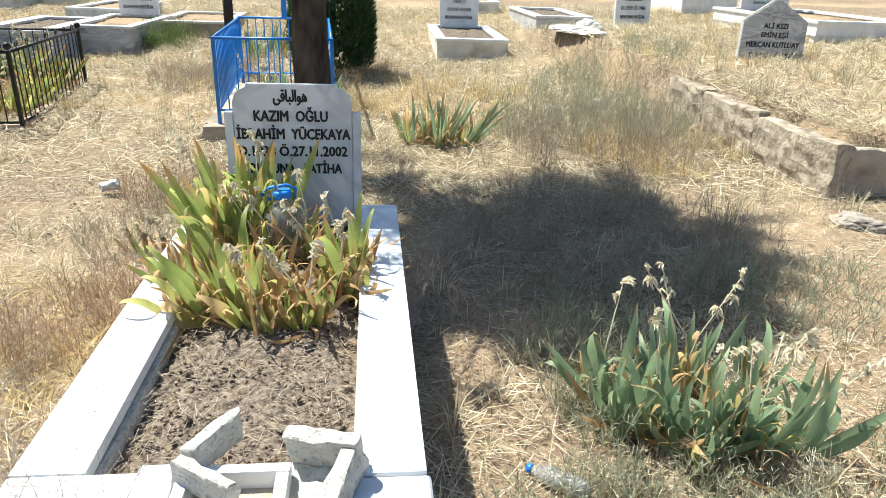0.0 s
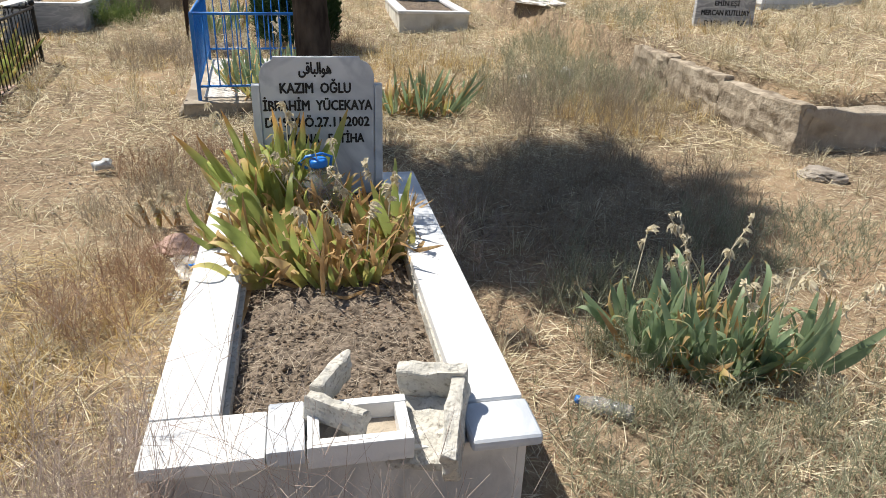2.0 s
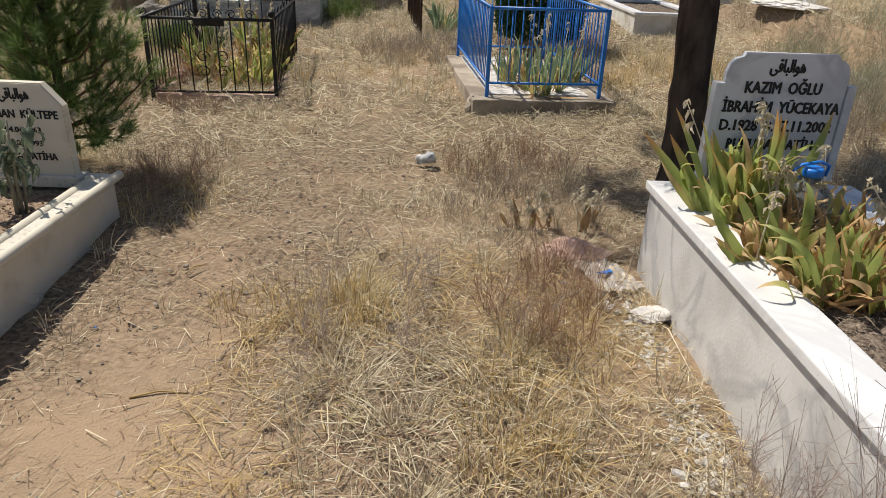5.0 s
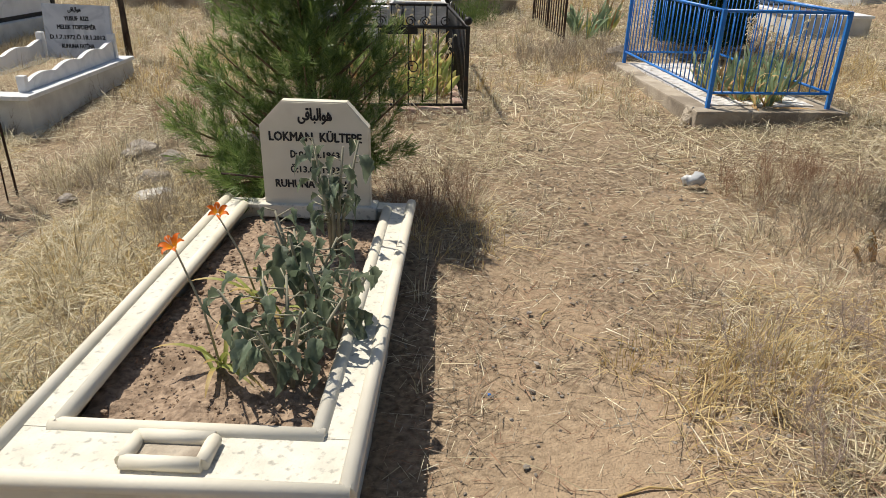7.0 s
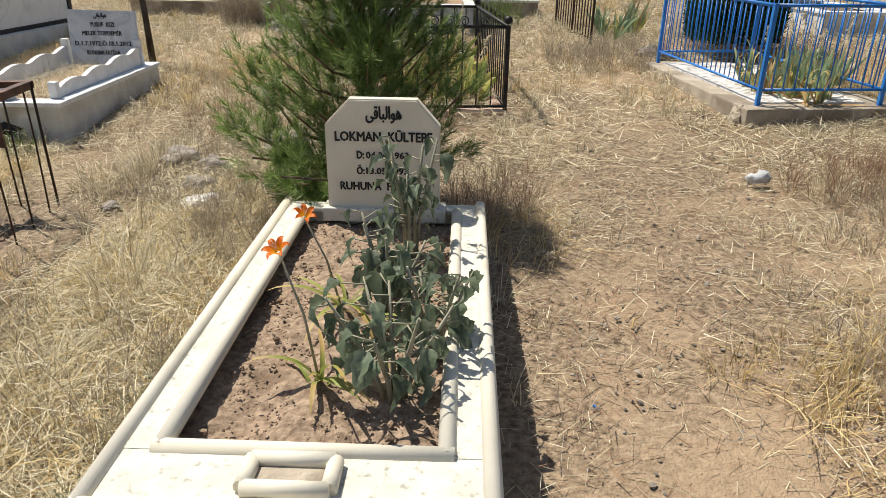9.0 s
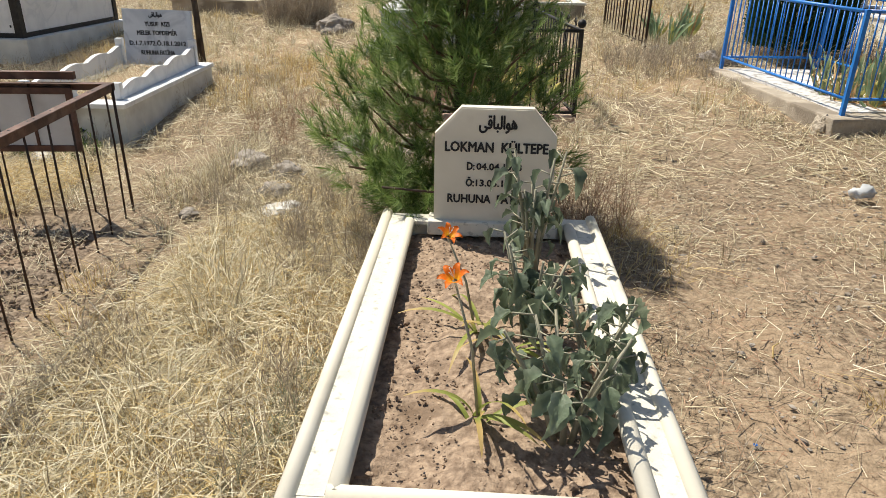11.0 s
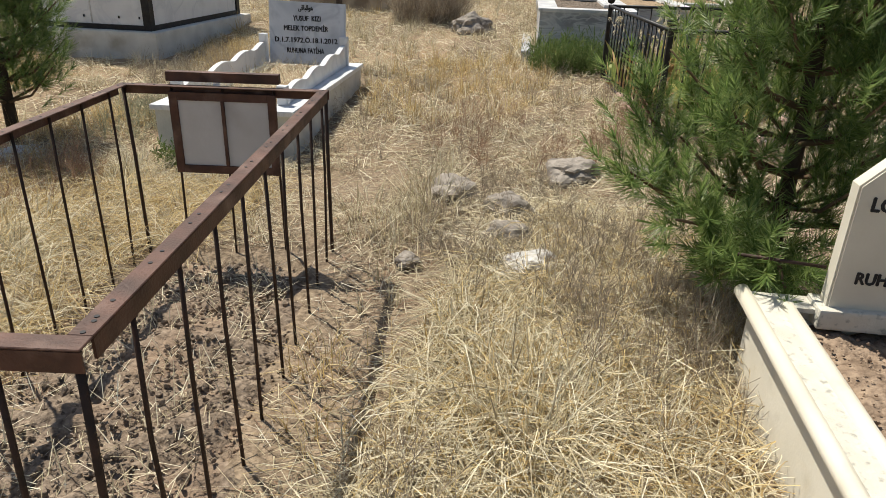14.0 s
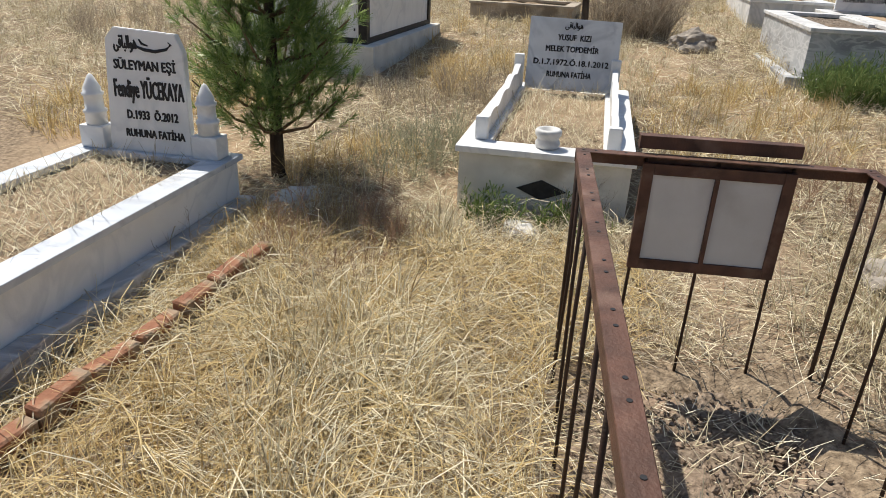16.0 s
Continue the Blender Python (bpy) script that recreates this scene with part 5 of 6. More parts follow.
needle_tree(-4.87, 4.60, 1.75, .55, 3, "needles", "young bushy green pine behind the cream headstone", low=.21, shoots=1100, per=60, whorl=11, nlen=.072, wide=.0019, shoot=(.06, .14), lift=.62,
            extra=(((0, 0, .32), (-.22, -.25, .34), (-.42, -.55, .46)), ((0, 0, .32), (-.05, -.3, .30), (-.06, -.62, .30)), ((0, 0, .3), (.25, -.1, .36), (.50, -.22, .46)), ((0, 0, .28), (-.35, -.15, .36), (-.60, -.35, .55)), ((0, 0, .3), (-.14, -.3, .28), (-.22, -.60, .33)), ((0, 0, .35), (-.4, .0, .45), (-.62, -.05, .8))))
needle_tree(-9.52, 5.32, 1.65, .48, 5, "needles", "slim young pine beside the marble grave", low=.17, shoots=950, per=52, whorl=11, nlen=.065, lift=.6, trunk=.042, wide=.0019, shoot=(.06, .13))


def crown_tree(x, y, seed):
    """The old pine whose shade falls over the plots."""
    g = np.random.RandomState(seed)
    z0 = ht(x, y) - .05
    t = thing("pine_tree", pose(x, y, z0), "old dark pine with rough bark beside the headstone", "pine tree", group="pines")
    bm = tube(bmesh.new(), [(0, 0, 0), (-.02, .04, .5), (-.05, .09, 1.2), (-.06, .26, 2.2), (-.02, .56, 4.6)], [.125, .108, .10, .085, .03], 18)
    bmesh.ops.subdivide_edges(bm, edges=bm.edges[:], cuts=3, use_grid_fill=True)
    for v in bm.verts:
        v.co += Vector((v.co.x, v.co.y, 0)) * (.22 * noise.noise(Vector((v.co.x * 22, v.co.y * 22, v.co.z * 7))))
    part("trunk", bm, M["bark"], t)
    P, W = [], []
    for k in range(110):
        zz = g.uniform(1.9, 4.5)
        a = g.uniform(0, 2 * np.pi)
        rr = (1.66 - .34 * abs(zz - 2.8)) * g.uniform(.5, 1.08)
        d = Vector((math.cos(a), math.sin(a), 0))
        p = [Vector((-.05, .12 * zz, zz)), Vector((-.16, .17 * zz, zz)) + d * rr * .5 + Vector((0, .05, .05)), Vector((-.26, .19 * zz, zz)) + d * rr + Vector((-.12, .13, -.12 + g.uniform(-.1, .15)))]
        part("branch", tube(bmesh.new(), p, [.03, .018, .006], 5), M["bark"], t)
        for j in range(18):
            u = g.uniform(.2, 1)
            c = p[0].lerp(p[1], u * 2) if u < .5 else p[1].lerp(p[2], u * 2 - 1)
            c = np.array(c) + g.normal(0, .09, 3)
            n = 46
            dr = g.normal(0, 1, (n, 3)) + np.array([d.x, d.y, .1])
            dr /= np.linalg.norm(dr, axis=1)[:, None]
            root = c + dr * .01 + g.normal(0, .035, (n, 3))
            end = root + dr * g.uniform(.07, .12, (n, 1))
            w = np.cross(dr, g.normal(0, 1, (n, 3)))
            w /= np.linalg.norm(w, axis=1)[:, None]
            P.append(np.stack([root, end], 1))
            W.append(np.stack([w * .006, w * .003], 1))
    ob = new("needles", strips("needles", np.concatenate(P), np.concatenate(W), M["needles_dark"]))
    ob.parent = t


crown_tree(-1.0, 4.85, 9)


def thuja(x, y, h, r, seed):
    g = np.random.RandomState(seed)
    t = thing("thuja_bush", pose(x, y, ht(x, y)), "dark green clipped conifer bush", "bush")
    part("trunk", tube(bmesh.new(), [(0, 0, -.05), (0, 0, h * .6)], [.04, .02], 8), M["bark"], t)
    n = 26000
    zz = g.uniform(.08, 1, n)
    rad = r * np.sqrt(np.clip(1 - (zz - .35) ** 2 / .46, 0, 1)) * g.uniform(.7, 1.05, n)
    a = g.uniform(0, 2 * np.pi, n)
    root = np.stack([rad * np.cos(a), rad * np.sin(a), zz * h], 1)
    dr = np.stack([np.cos(a), np.sin(a), np.full(n, 1.1)], 1) + g.normal(0, .5, (n, 3))
    dr /= np.linalg.norm(dr, axis=1)[:, None]
    w = np.cross(dr, g.normal(0, 1, (n, 3)))
    w /= np.linalg.norm(w, axis=1)[:, None]
    ob = new("foliage", strips("foliage", np.stack([root, root + dr * .06], 1), np.stack([w * .008, w * .003], 1), M["thuja"]))
    ob.parent = t


thuja(-2.05, 9.45, 1.5, .5, 3)

# slender trunk beside the far headstone, and dead brush
sl = thing("slender_tree", pose(-8.38, 8.15, ht(-8.38, 8.15)), "slender leaning bare tree trunk", "tree")
part("trunk", tube(bmesh.new(), [(0, 0, -.05), (-.02, .02, .5), (-.06, .05, 1.2), (-.05, .1, 2.4)], [.04, .032, .026, .02], 8), M["bark"], sl)
for k, (dx, dy) in enumerate(((.5, .2), (-.5, .1), (.2, -.4), (-.2, .5))):
    part("limb", tube(bmesh.new(), [(-.055, .08, 1.9 + .1 * k), (dx * .5, dy * .5, 2.3 + .05 * k), (dx, dy, 2.8)], [.014, .01, .004], 6), M["bark"], sl)


# ---- grasses and weeds ----
def field(n, x0, x1, y0, y1, seed):
    g = np.random.RandomState(seed)
    x, y = g.uniform(x0, x1, n), g.uniform(y0, y1, n)
    return g, x, y


def patch(x, y, sc, seed):
    """Smooth uneven patches from 0 to 1."""
    g = np.random.RandomState(seed)
    v = np.zeros_like(x)
    for k in range(7):
        a, f, p = g.uniform(0, 2 * np.pi), sc * g.uniform(.6, 1.8), g.uniform(0, 6.28)
        v += np.sin(f * (x * np.cos(a) + y * np.sin(a)) + p)
    return 1 / (1 + np.exp(-v * .8))


def bare(x, y):
    """The trodden, barer strips of earth."""
    b = np.exp(-((x + 3.25) ** 2 / .5 + (y - 2.6) ** 2 / 1.3)) + .8 * np.exp(-((x + 3.1) ** 2 / .35 + (y - 4.6) ** 2 / 2.2)) + .6 * np.exp(-((x + 3.5) ** 2 / .3 + (y - 7.5) ** 2 / 3.0))
    return b + .7 * np.exp(-((x - 2.6) ** 2 / .5 + (y - 4.4) ** 2 / .8)) + .75 * np.exp(-((x + 6.0) ** 2 / .07 + (y - 2.9) ** 2 / .9)) + .3 * np.exp(-((x + 2.6) ** 2 / .8 + (y - 2.0) ** 2 / .5)) + .9 * np.exp(-((x + 6.9) ** 2 + (y - 3.2) ** 2) / .6)


def lying(name, n, area, seed, mtl, label, lo=.04, hi=.14, w=.0012, keep=None, lift=.012, arch=0.0):
    """Straw that lies about in all directions; arch lifts the middle of longer stems."""
    g, x, y = field(n, *area, seed)
    k = free(x, y)
    if keep is not None:
        k &= g.uniform(0, 1, n) < keep(x, y)
    x, y = x[k], y[k]
    n = len(x)
    a, L0 = g.uniform(0, 2 * np.pi, n), lo + (hi - lo) * g.uniform(0, 1, n) ** 1.7
    tilt = np.abs(g.normal(0, .22, n))
    z = height(x, y) + lift + g.uniform(-.012, .026, n)
    curve = g.normal(0, .5, n) if arch else np.zeros(n)
    hump = arch * L0 * g.uniform(.1, 1, n)
    st = []
    stations = (0, .33, .67, 1) if arch else (0, 1)
    for s in stations:
        aa = a + curve * s
        st.append(np.stack([x + np.cos(aa) * L0 * s, y + np.sin(aa) * L0 * s, z + np.sin(tilt) * L0 * s * (.4 if arch else 1) + hump * 4 * s * (1 - s)], 1))
    P = np.stack(st, 1)
    ww = w * g.uniform(.6, 1.6, n)
    side = np.stack([-np.sin(a), np.cos(a), g.normal(0, .4, n)], 1)
    W = side[:, None, :] * (ww[:, None] * np.linspace(1, .5, len(stations))[None, :])[:, :, None]
    tagged(new(name, strips(name, P, W, M[mtl])), label, "dry grass", kind="stuff")


def tufts(name, spots, mtl, label, seed, blades=46, w=.0012, category="dry grass", droop=.7):
    """spots: x, y, radius, height for each tuft."""
    g = np.random.RandomState(seed)
    sp = np.asarray(spots, float)
    n = len(sp) * blades
    i = np.repeat(np.arange(len(sp)), blades)
    a = g.uniform(0, 2 * np.pi, n)
    rr = sp[i, 2] * np.sqrt(g.uniform(0, 1, n))
    x, y = sp[i, 0] + rr * .55 * np.cos(a), sp[i, 1] + rr * .55 * np.sin(a)
    ok = free(x, y, .0)
    i, a, rr, x, y = i[ok], a[ok], rr[ok], x[ok], y[ok]
    n = len(x)
    h = sp[i, 3] * g.uniform(.45, 1.1, n)
    aa = a + g.normal(0, .7, n)
    lean = np.clip(np.abs(g.normal(.3, .55, n)), 0, 1.6) * droop
    z = height(x, y) - .01
    P = []
    for s in (0, .5, 1):
        out = h * lean * s ** 1.6
        P.append(np.stack([x + np.cos(aa) * out, y + np.sin(aa) * out, z + h * s * (1 - .3 * lean * s)], 1))
    P = np.stack(P, 1)
    side = np.stack([-np.sin(aa + .6), np.cos(aa + .6), np.zeros(n)], 1)
    W = side[:, None, :] * (w * g.uniform(.6, 1.5, n)[:, None] * np.array([1.1, .9, .3])[None])[:, :, None]
    tagged(new(name, strips(name, P, W, M[mtl])), label, category, kind="stuff")


def weeds(name, spots, mtl, label, seed, stems=9, side_twigs=9, w=.0011, leaf=0.0, category="weed", spread=.8):
    """Branching dry weeds: stems with many short twigs."""
    g = np.random.RandomState(seed)
    sp = np.asarray(spots, float)
    n = len(sp) * stems
    i = np.repeat(np.arange(len(sp)), stems)
    a = g.uniform(0, 2 * np.pi, n)
    rr = sp[i, 2] * np.sqrt(g.uniform(0, 1, n))
    x, y = sp[i, 0] + rr * .4 * np.cos(a), sp[i, 1] + rr * .4 * np.sin(a)
    h = sp[i, 3] * g.uniform(.5, 1.1, n)
    lean = np.clip(g.normal(.45, .3, n), 0, 1.2) * spread
    root = np.stack([x, y, height(x, y) - .01], 1)
    ok = free(x, y, .0)
    root, a, h, lean = root[ok], a[ok], h[ok], lean[ok]
    n = len(root)
    d = np.stack([np.cos(a) * lean, np.sin(a) * lean, np.ones(n)], 1)
    d /= np.linalg.norm(d, axis=1)[:, None]
    tip = root + d * h[:, None]
    mid = root + d * (h * .5)[:, None] + g.normal(0, .012, (n, 3))
    P = [np.stack([root, mid, tip], 1)]
    perp = np.cross(d, g.normal(0, 1, (n, 3)))
    perp /= np.linalg.norm(perp, axis=1)[:, None]
    W = [perp[:, None, :] * (np.array([1.5, 1.1, .5]) * w)[None, :, None]]
    P2, W2 = [], []
    for k in range(side_twigs):
        u = g.uniform(.25, 1, n)[:, None]
        q = root + (tip - root) * u + (mid - (root + tip) / 2) * (1 - np.abs(2 * u - 1))
        e = d * .6 + g.normal(0, .55, (n, 3))
        e /= np.linalg.norm(e, axis=1)[:, None]
        L0 = (h * g.uniform(.10, .30, n))[:, None]
        q2 = q + e * L0 + np.stack([np.zeros(n), np.zeros(n), .2 * L0[:, 0]], 1)
        pp = np.cross(e, g.normal(0, 1, (n, 3)))
        pp /= np.linalg.norm(pp, axis=1)[:, None]
        P2.append(np.stack([q, q2], 1))
        W2.append(pp[:, None, :] * (np.array([.8, .5 + leaf]) * w)[None, :, None])
    ob = tagged(new(name, strips(name, P[0], W[0], M[mtl])), label, category, kind="stuff")
    tw = new("twigs", strips("twigs", np.concatenate(P2), np.concatenate(W2), M[mtl]))
    tw.parent = ob


def scatter(n, area, seed, r, h, keep=None, grow=.03):
    g, x, y = field(n, *area, seed)
    k = free(x, y, grow)
    if keep is not None:
        k &= g.uniform(0, 1, n) < keep(x, y)
    x, y = x[k], y[k]
    return np.stack([x, y, g.uniform(*r, len(x)), g.uniform(*h, len(x))], 1)


def around(cx, cy, rx, ry, n, seed, r, h):
    g = np.random.RandomState(seed)
    a, q = g.uniform(0, 2 * np.pi, n), np.sqrt(g.uniform(0, 1, n))
    return np.stack([cx + rx * q * np.cos(a), cy + ry * q * np.sin(a), g.uniform(*r, n), g.uniform(*h, n)], 1)


thick = lambda x, y: np.clip(1 - .85 * bare(x, y), .12, 1) * (.2 + .8 * patch(x, y, 2.2, 3) ** 1.3) * (.5 + .5 * patch(x, y, 6.0, 73))
matted = lambda x, y: np.clip(1 - bare(x, y) - .5 * np.exp(-(x + 3.3) ** 2 / .6), .04, 1) * patch(x, y, 3.4, 75) ** 1.5
lying("straw_litter", 330000, (-9.8, 2.8, .9, 6.6), 1, "straw", "flattened pale straw covering the ground", .02, .13, .0012, keep=thick)
lying("dead_stalk_litter", 100000, (-9.8, 2.8, .9, 6.6), 3, "weed", "grey dead stalks among the straw", .03, .16, .0014, keep=thick)
lying("twig_litter", 70000, (-9.8, 2.8, .9, 6.6), 74, "reddish", "rust-brown crumbled twigs among the straw", .02, .10, .0013, keep=lambda x, y: .25 + .75 * patch(x, y, 1.9, 88))
lying("long_straw", 24000, (-9.8, 2.8, .9, 6.8), 52, "straw", "long bleached grass stems bent over the ground", .08, .26, .0010, keep=lambda x, y: np.clip(1 - bare(x, y) - .9 * np.exp(-(x + 3.3) ** 2 / .9), .02, 1) * patch(x, y, 2.1, 5), arch=.16)
lying("long_straw", 14000, (-9.2, -7.4, 2.2, 5.4), 53, "straw", "thick matted straw beside the rusty fence", .10, .42, .0014, keep=lambda x, y: .25 + .75 * patch(x, y, 3.0, 90), arch=.30)
lying("long_straw", 9000, (-9.3, -7.3, 2.2, 5.0), 72, "golden", "golden brown dry stems beside the rusty fence", .10, .40, .0014, arch=.32)
lying("long_straw", 17000, (-6.1, -4.95, 2.0, 5.2), 54, "straw", "matted straw between the graves", .10, .36, .0014, arch=.28)
lying("long_straw", 7000, (-6.0, -4.95, 2.0, 5.0), 56, "golden", "golden dry stems between the graves", .10, .32, .0016, keep=lambda x, y: .2 + .8 * patch(x, y, 3.0, 57), arch=.3)
lying("long_straw", 6500, (-3.0, -1.05, 1.3, 3.9), 58, "golden", "golden dry stems beside the marble grave", .06, .22, .0015, keep=lambda x, y: patch(x, y, 3.2, 59), arch=.2)
lying("far_straw", 160000, (-18, 5.5, 5.4, 15.5), 2, "straw", "flattened pale straw between the far graves", .05, .22, .0026, keep=lambda x, y: np.clip(1 - .5 * bare(x, y), .2, 1))
tufts("dry_grass", scatter(3000, (-9.6, 3.2, 1.0, 7.0), 4, (.03, .08), (.04, .12), thick), "straw", "short dry grass tufts", 5, 16, .0018, droop=1.3)
tufts("dry_grass", scatter(1500, (-9.6, 3.2, 1.2, 7.6), 76, (.05, .13), (.08, .20), matted), "straw", "bent over clumps of bleached grass", 77, 26, .0019, droop=1.9)
tufts("dry_grass", scatter(4600, (-17, 5.5, 6.5, 15.5), 6, (.05, .14), (.08, .22), lambda x, y: np.clip(1 - .9 * bare(x, y), .05, 1)), "straw", "dry pale grass between the far graves", 7, 30, .0018, droop=1.2)
tufts("straw_heaps", np.concatenate([around(-8.15, 3.55, .22, .3, 7, 91, (.25, .4), (.18, .28)), around(-8.5, 4.1, .3, .4, 7, 92, (.25, .4), (.15, .26)), around(-7.9, 2.9, .3, .3, 6, 93, (.2, .35), (.16, .28)), around(-5.5, 3.3, .2, .6, 8, 94, (.2, .35), (.16, .28)), around(-5.75, 4.0, .3, .4, 6, 95, (.2, .3), (.14, .24)), around(-6.6, 4.9, .4, .4, 8, 96, (.2, .3), (.12, .24)), around(-2.5, 3.0, .6, .6, 6, 97, (.2, .3), (.08, .16)), around(-8.3, 5.0, .3, .2, 4, 98, (.2, .3), (.12, .24))]), "straw", "heaps of bleached grass fallen over in one direction", 99, 120, .0021, droop=2.3)
tufts("golden_grass", np.concatenate([scatter(1000, (-13, 5.5, 7.2, 14.5), 8, (.06, .16), (.10, .28), lambda x, y: patch(x, y, 1.1, 8) ** 2), around(-2.75, 3.2, .42, .30, 34, 9, (.10, .20), (.07, .19)), around(-1.7, 2.75, .30, .55, 32, 10, (.10, .18), (.08, .22)),
      around(-5.45, 3.1, .35, .8, 26, 11, (.10, .2), (.08, .20)), around(-6.0, 3.6, .4, .6, 26, 12, (.10, .2), (.08, .20)), around(-8.35, 3.4, .6, .9, 80, 13, (.10, .2), (.08, .22)), around(1.35, 6.3, .7, .6, 40, 69, (.06, .14), (.12, .3)), around(-8.9, 4.6, .3, .5, 34, 70, (.08, .16), (.10, .26)), around(-3.95, 4.25, .25, .4, 18, 14, (.10, .2), (.08, .22)),
      around(-7.0, 7.6, .8, 1.2, 90, 15, (.06, .14), (.10, .24)), around(-9.3, 8.2, .6, .8, 60, 16, (.06, .14), (.14, .32)), around(-11.2, 6.2, .8, 1.0, 90, 17, (.06, .14), (.16, .36)), around(-.8, 8.3, 1.2, .8, 70, 18, (.06, .14), (.12, .3)), around(-9.2, 5.7, .4, .5, 24, 19, (.06, .14), (.12, .3))]), "golden", "golden dry grass clumps", 20, 26, .0020, droop=1.6)
weeds("dry_weeds", np.concatenate([scatter(700, (-9.4, 3.0, 1.2, 8.5), 21, (.06, .14), (.06, .20), lambda x, y: np.clip(1 - bare(x, y), .05, 1)), around(.75, 4.6, .95, .9, 190, 22, (.06, .14), (.12, .28)), around(1.0, 6.6, .9, .9, 140, 23, (.08, .16), (.2, .42)), around(-5.35, 4.3, .4, .6, 80, 24, (.06, .12), (.14, .32)), around(-5.18, 3.05, .22, .75, 28, 78, (.06, .12), (.10, .30)), around(-6.05, 4.9, .4, .6, 60, 79, (.06, .12), (.10, .26)), around(-5.9, 2.7, .15, .6, 26, 80, (.05, .1), (.10, .24)), around(-1.9, 4.6, .5, .6, 50, 81, (.06, .12), (.10, .24)), around(-13.0, 9.0, 1.6, 1.6, 150, 100, (.08, .16), (.2, .4)), around(-9.0, 7.2, .9, .5, 80, 82, (.06, .14), (.15, .34)), around(-7.75, 6.0, .12, .7, 40, 83, (.05, .1), (.12, .3)), around(-3.4, 8.9, .7, .8, 90, 25, (.06, .12), (.12, .3))]), "weed", "grey branching dead weeds", 26)
weeds("grey_brush", np.concatenate([around(-1.35, 1.6, .35, .35, 30, 28, (.06, .12), (.15, .34)), around(.55, 3.3, .3, .5, 50, 29, (.05, .1), (.15, .3)), around(.9, 2.35, .7, .35, 90, 30, (.05, .12), (.10, .22)), around(1.9, 2.6, .5, .5, 60, 31, (.05, .12), (.12, .25)), around(1.6, 4.0, .6, .5, 46, 32, (.06, .12), (.12, .26)), around(-8.9, 5.9, .3, .6, 30, 33, (.05, .12), (.15, .3)), around(-5.0, 2.5, .15, .6, 12, 44, (.05, .1), (.1, .2)), around(1.2, 8.6, .8, .9, 60, 58, (.08, .14), (.2, .4)), around(.9, 7.0, .9, .6, 70, 71, (.08, .14), (.2, .4))]), "sage", "grey-green dry brush with fine twigs", 34, leaf=.6, side_twigs=12)
weeds("rusty_weeds", np.concatenate([around(-1.75, 3.35, .26, .45, 34, 35, (.06, .12), (.14, .34)), around(-2.0, 5.2, .5, .4, 34, 36, (.06, .12), (.14, .3)), around(-4.15, 4.6, .25, .3, 18, 37, (.06, .12), (.2, .36)), around(-6.2, 6.3, .8, .7, 34, 38, (.06, .12), (.12, .28)), around(-5.5, 6.8, .15, .6, 30, 84, (.06, .12), (.15, .3)), around(-5.2, 6.3, .6, .2, 24, 39, (.05, .1), (.12, .25)), around(-1.9, 9.2, .7, .6, 30, 45, (.06, .12), (.2, .4)), around(-8.7, 4.6, .4, .4, 30, 59, (.06, .12), (.15, .35))]), "reddish", "rust-brown branching dead weeds", 40)
weeds("fine_twigs", np.concatenate([around(-.5, 1.64, .42, .06, 18, 27, (.05, .12), (.42, .64)), around(-.99, 1.72, .14, .16, 16, 57, (.05, .1), (.55, .88)), around(-1.12, 2.1, .1, .3, 8, 67, (.05, .1), (.3, .55)), around(-1.15, 1.7, .2, .2, 10, 61, (.05, .1), (.2, .4)), around(-2.3, 3.0, .5, .5, 9, 62, (.03, .05), (.25, .4)), around(-.1, 3.6, .2, .5, 8, 63, (.04, .08), (.25, .4))]), "fine", "fine pale twigs of dead weeds", 64, stems=7, side_twigs=24, w=.0009, spread=.6)
weeds("green_herbs", np.concatenate([around(-6.15, 8.6, .45, .3, 80, 41, (.06, .12), (.16, .34)), around(-4.9, 10.9, .4, .3, 20, 47, (.06, .1), (.2, .4)), around(-8.0, 5.25, .5, .1, 12, 60, (.04, .08), (.1, .22))]), "herb", "green bushy herb", 42, leaf=3.0, side_twigs=14)
weeds("dead_brush", around(-8.4, 10.9, .5, .4, 40, 43, (.1, .2), (.35, .75)), "weed", "dark tangle of dead thorny brush", 48, stems=12, side_twigs=16, w=.003)

# litter on the soil of the iris grave
g0, x, y = field(1500, .19, .79, .24, 1.3, 51)
m = np.array(plot_pose("kazim"))
xy = np.stack([x, y, .395 + .03 * np.sin(np.pi * (x - .17) / .64) * np.sin(np.pi * (y - .2) / 1.9) + g0.uniform(0, .028, len(x))], 1) @ m[:3, :3].T + m[:3, 3]
a, L0 = g0.uniform(0, 6.28, len(x)), g0.uniform(.01, .06, len(x))
d = np.stack([np.cos(a), np.sin(a), g0.normal(.05, .15, len(x))], 1)
P = np.stack([xy, xy + d * L0[:, None]], 1)
W = np.stack([-np.sin(a), np.cos(a), np.zeros_like(a)], 1)[:, None, :] * np.array([.0009, .0005])[None, :, None] * np.ones((len(x), 1, 1))
tagged(new("dry_litter", strips("dry_litter", P, W, M["weed"])), "dead stalks on the grave soil", "dry litter", kind="stuff")


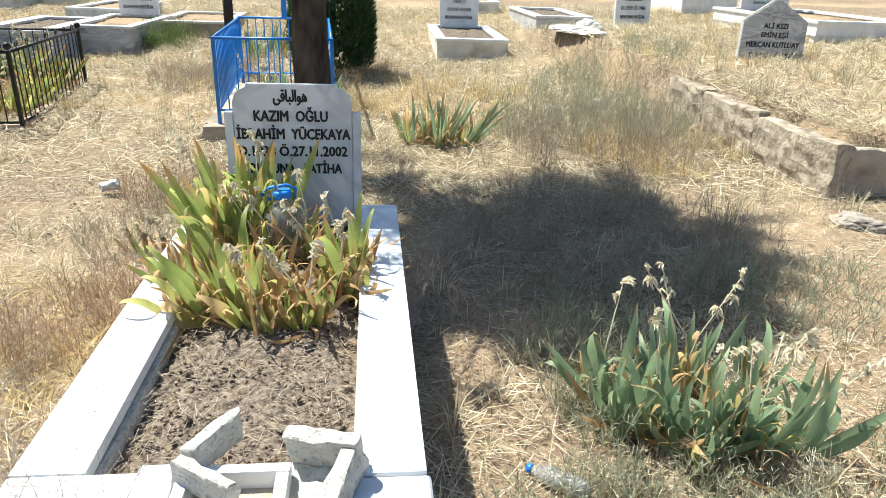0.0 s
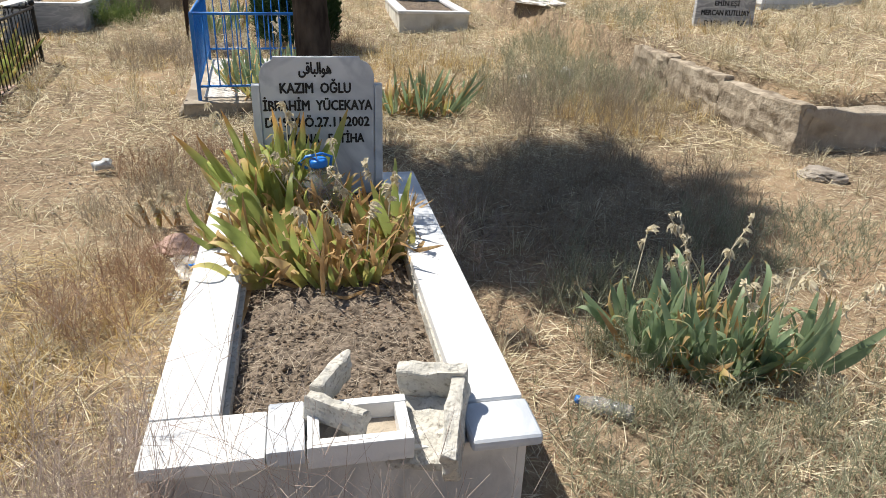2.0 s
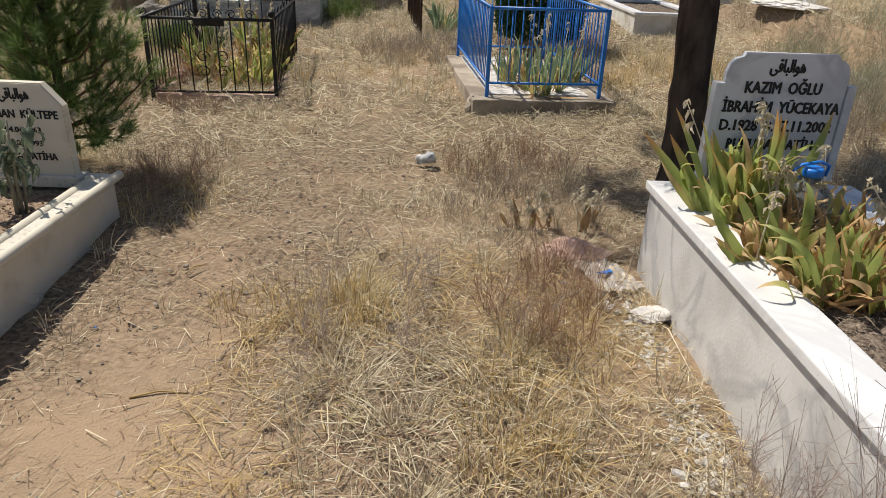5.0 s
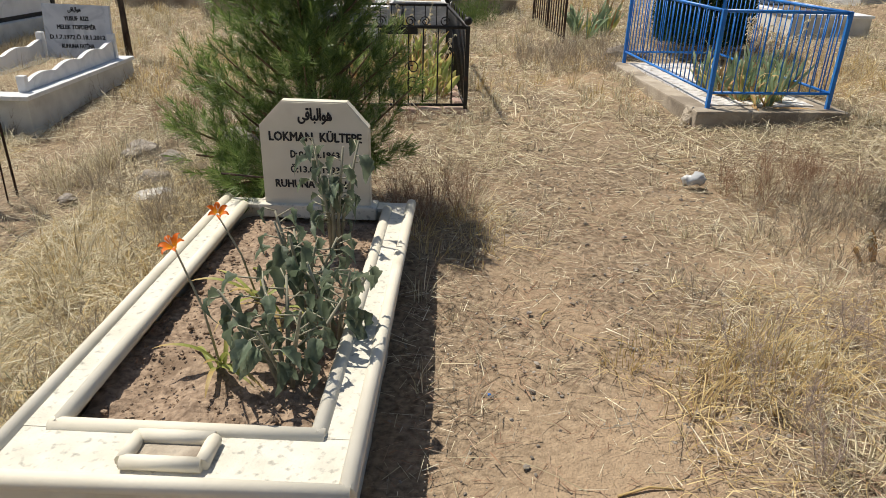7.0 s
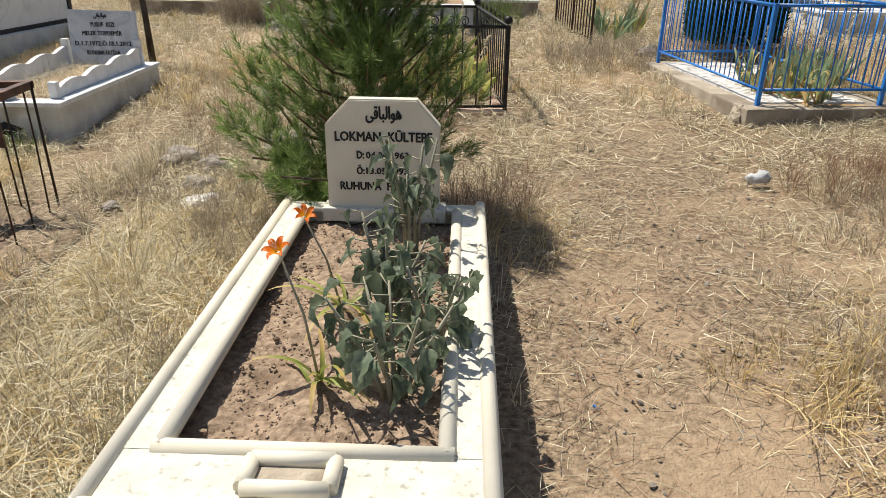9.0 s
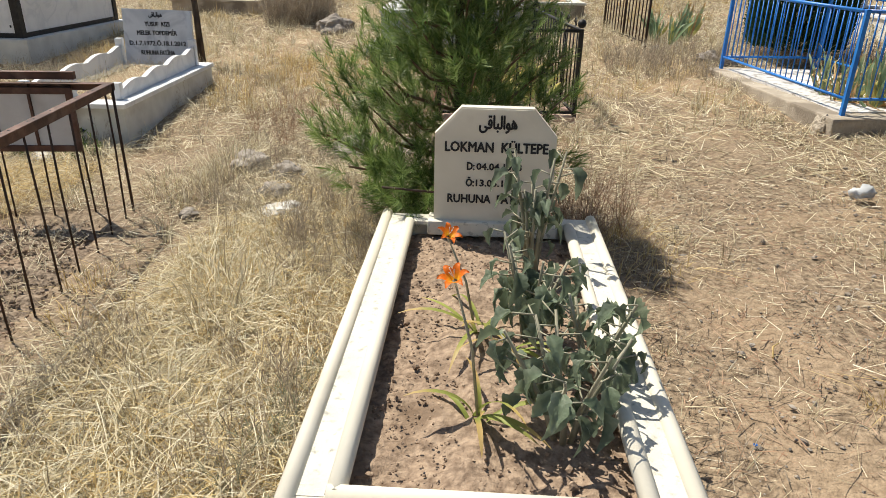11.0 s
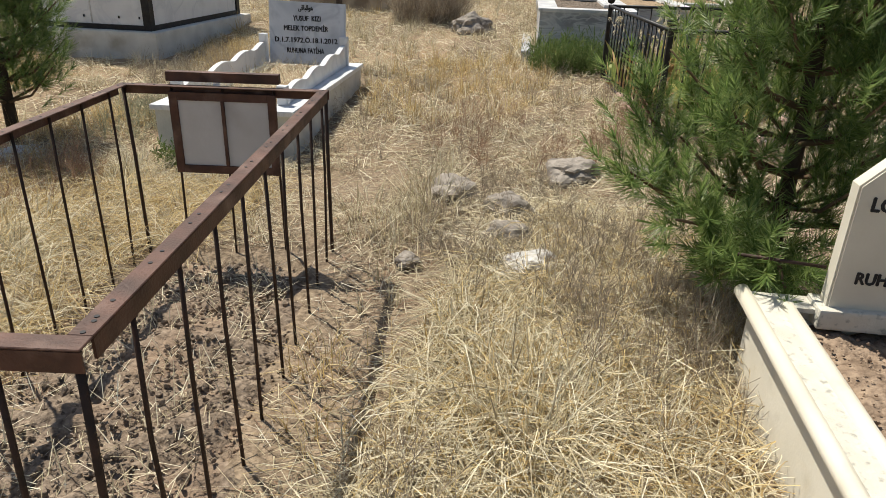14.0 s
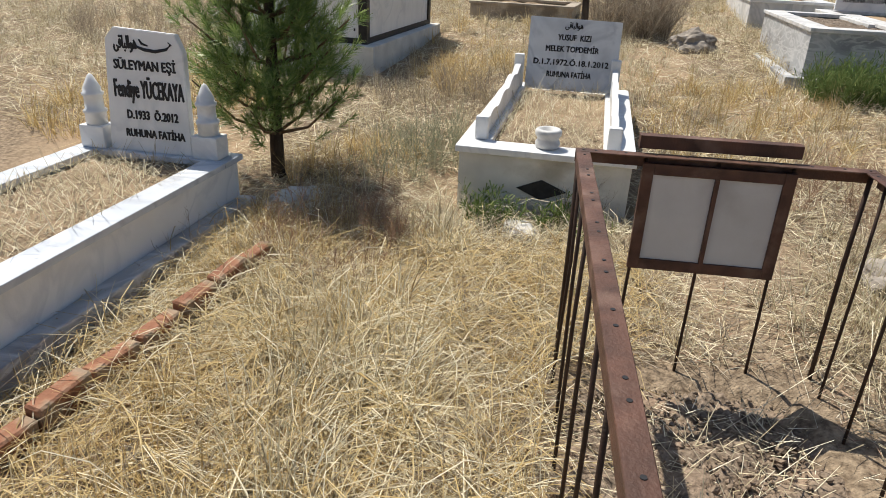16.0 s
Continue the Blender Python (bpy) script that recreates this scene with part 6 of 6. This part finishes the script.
for key, z, n, seed in (("suleyman", .10, 2600, 65), ("melek", .185, 2400, 66), ("fence", -.165, 1500, 68)):
    g0, x, y = field(n, .14, .74, .16, 1.82, seed)
    m = np.array(plot_pose(key))
    xy = np.stack([x, y, z + g0.uniform(-.005, .03, n)], 1) @ m[:3, :3].T + m[:3, 3]
    a, L0 = g0.uniform(0, 6.28, n), g0.uniform(.02, .10, n)
    d = np.stack([np.cos(a), np.sin(a), np.abs(g0.normal(.1, .6, n))], 1)
    P = np.stack([xy, xy + d * L0[:, None]], 1)
    W = np.stack([-np.sin(a), np.cos(a), np.zeros_like(a)], 1)[:, None, :] * np.array([.0016, .0008])[None, :, None] * np.ones((n, 1, 1))
    tagged(new("dry_litter", strips("dry_litter", P, W, M["straw"])), "dry straw and stalks on the grave soil", "dry litter", kind="stuff")


# ---- small things ----
j = thing("water_jug", plot_pose("kazim") @ pose(.50, 1.66, .415, 0, -4, 0), "clear plastic water jug with a blue cap and handle", "jug")
part("body", lathe(bmesh.new(), [(.085, 0), (.095, .01), (.095, .05), (.09, .06), (.095, .07), (.095, .15), (.085, .19), (.055, .225), (.035, .245), (.032, .262)], 24), M["clear"], j)
part("cap", lathe(bmesh.new(), [(.038, .262), (.04, .266), (.04, .288), (.034, .296)], 18), M["cap"], j, "blue screw cap")
part("handle", tube(bmesh.new(), [(-.05, 0, .255), (-.085, 0, .285), (-.05, 0, .31), (.02, 0, .318), (.06, 0, .30), (.05, 0, .258)], .007, 6), M["cap"], j, "blue plastic carrying handle")
bt = thing("plastic_bottle", pose(.30, 2.66, ht(.30, 2.66) + .035, 0, 96, 148), "crushed clear plastic bottle with a blue cap", "bottle")
part("body", lathe(bmesh.new(), [(.028, -.20), (.032, -.19), (.032, -.13), (.029, -.12), (.032, -.11), (.032, -.06), (.02, -.02), (.013, 0)], 16), M["clear"], bt)
part("cap", lathe(bmesh.new(), [(.015, 0), (.016, .003), (.016, .016), (.013, .018)], 14), M["cap"], bt, "blue bottle cap")
sc = thing("plastic_cup", pose(-2.63, 5.23, ht(-2.63, 5.23) + .05, 0, 84, 25), "crumpled clear plastic cup lying on the straw", "litter")
b = lathe(bmesh.new(), [(.002, -.075), (.034, -.075), (.038, -.04), (.041, 0), (.045, .04), (.050, .075), (.053, .08), (.047, .076), (.038, 0), (.032, -.07)], 20)
for v in b.verts:
    v.co += Vector((noise.noise(v.co * 30), noise.noise(v.co * 30 + Vector((5, 0, 0))), noise.noise(v.co * 24))) * .03
b.transform(Matrix.Scale(.8, 4))
part("cup", b, M["paper"], sc)
bg = thing("plastic_sheet", pose(-1.47, 3.72, ht(-1.47, 3.72) + .02, 0, 0, 30), "flattened grey plastic bag with a blue print", "litter")
b = bmesh.new()
bmesh.ops.create_grid(b, x_segments=14, y_segments=18, size=.5)
for v in b.verts:
    v.co = Vector((v.co.x * .20, v.co.y * .34, .02 * noise.noise(v.co * 5) + .01 * noise.noise(v.co * 13) + .015))
part("sheet", b, M["bag"], bg)
part("print", roughen(bx(-.045, -.012, .026, .02, .012, .032), .008, 30, 2, 3), M["cap"], bg, "crumpled blue print")
for k, (x, y) in enumerate(((-3.62, 2.95), (-3.45, 9.85))):
    s = thing("bottle_cap", pose(x, y, ht(x, y) + .015), "small blue plastic scrap on the ground", "litter")
    part("scrap", stone(bmesh.new(), (0, 0, 0), (.007 + .03 * k, .006 + .02 * k, .005 + .02 * k), 3.0, 2, .4), M["cap"], s)
rng = random.Random(31)
for x, y, a, L0 in ((-2.25, 2.9, -30, .42), (-2.20, 3.5, -28, .35), (-3.45, 3.5, 70, .12), (-1.9, 2.2, 80, .3), (-2.9, 2.0, -60, .25), (-3.1, 2.55, 20, .2), (-5.75, 2.6, 30, .3)):
    s = thing("dry_stick", pose(x, y, ht(x, y) + .02, 0, 0, a), "dry straw-coloured stick on the ground", "stick", group="dry sticks")
    part("stem", tube(bmesh.new(), [(-L0 / 2, 0, 0), (0, .01, .012), (L0 / 2, -.005, .004)], [.004, .004, .002], 5), M["golden"], s)

# thin brown picket fence far along the path
th = thing("picket_fence", pose(-3.58, 9.9, .18, 0, 0, 108), "thin brown metal picket fence beside the path", "fence")
for k in range(15):
    part("picket", tube(bmesh.new(), [(.11 * k, 0, -.1), (.11 * k + rng.uniform(-.01, .01), 0, 1.0)], .008 if k % 7 else .016, 6), M["rod"], th)
for z in (.12, .95):
    part("rail", tube(bmesh.new(), [(0, .012, z), (1.55, .012, z)], .008, 6), M["rod"], th)
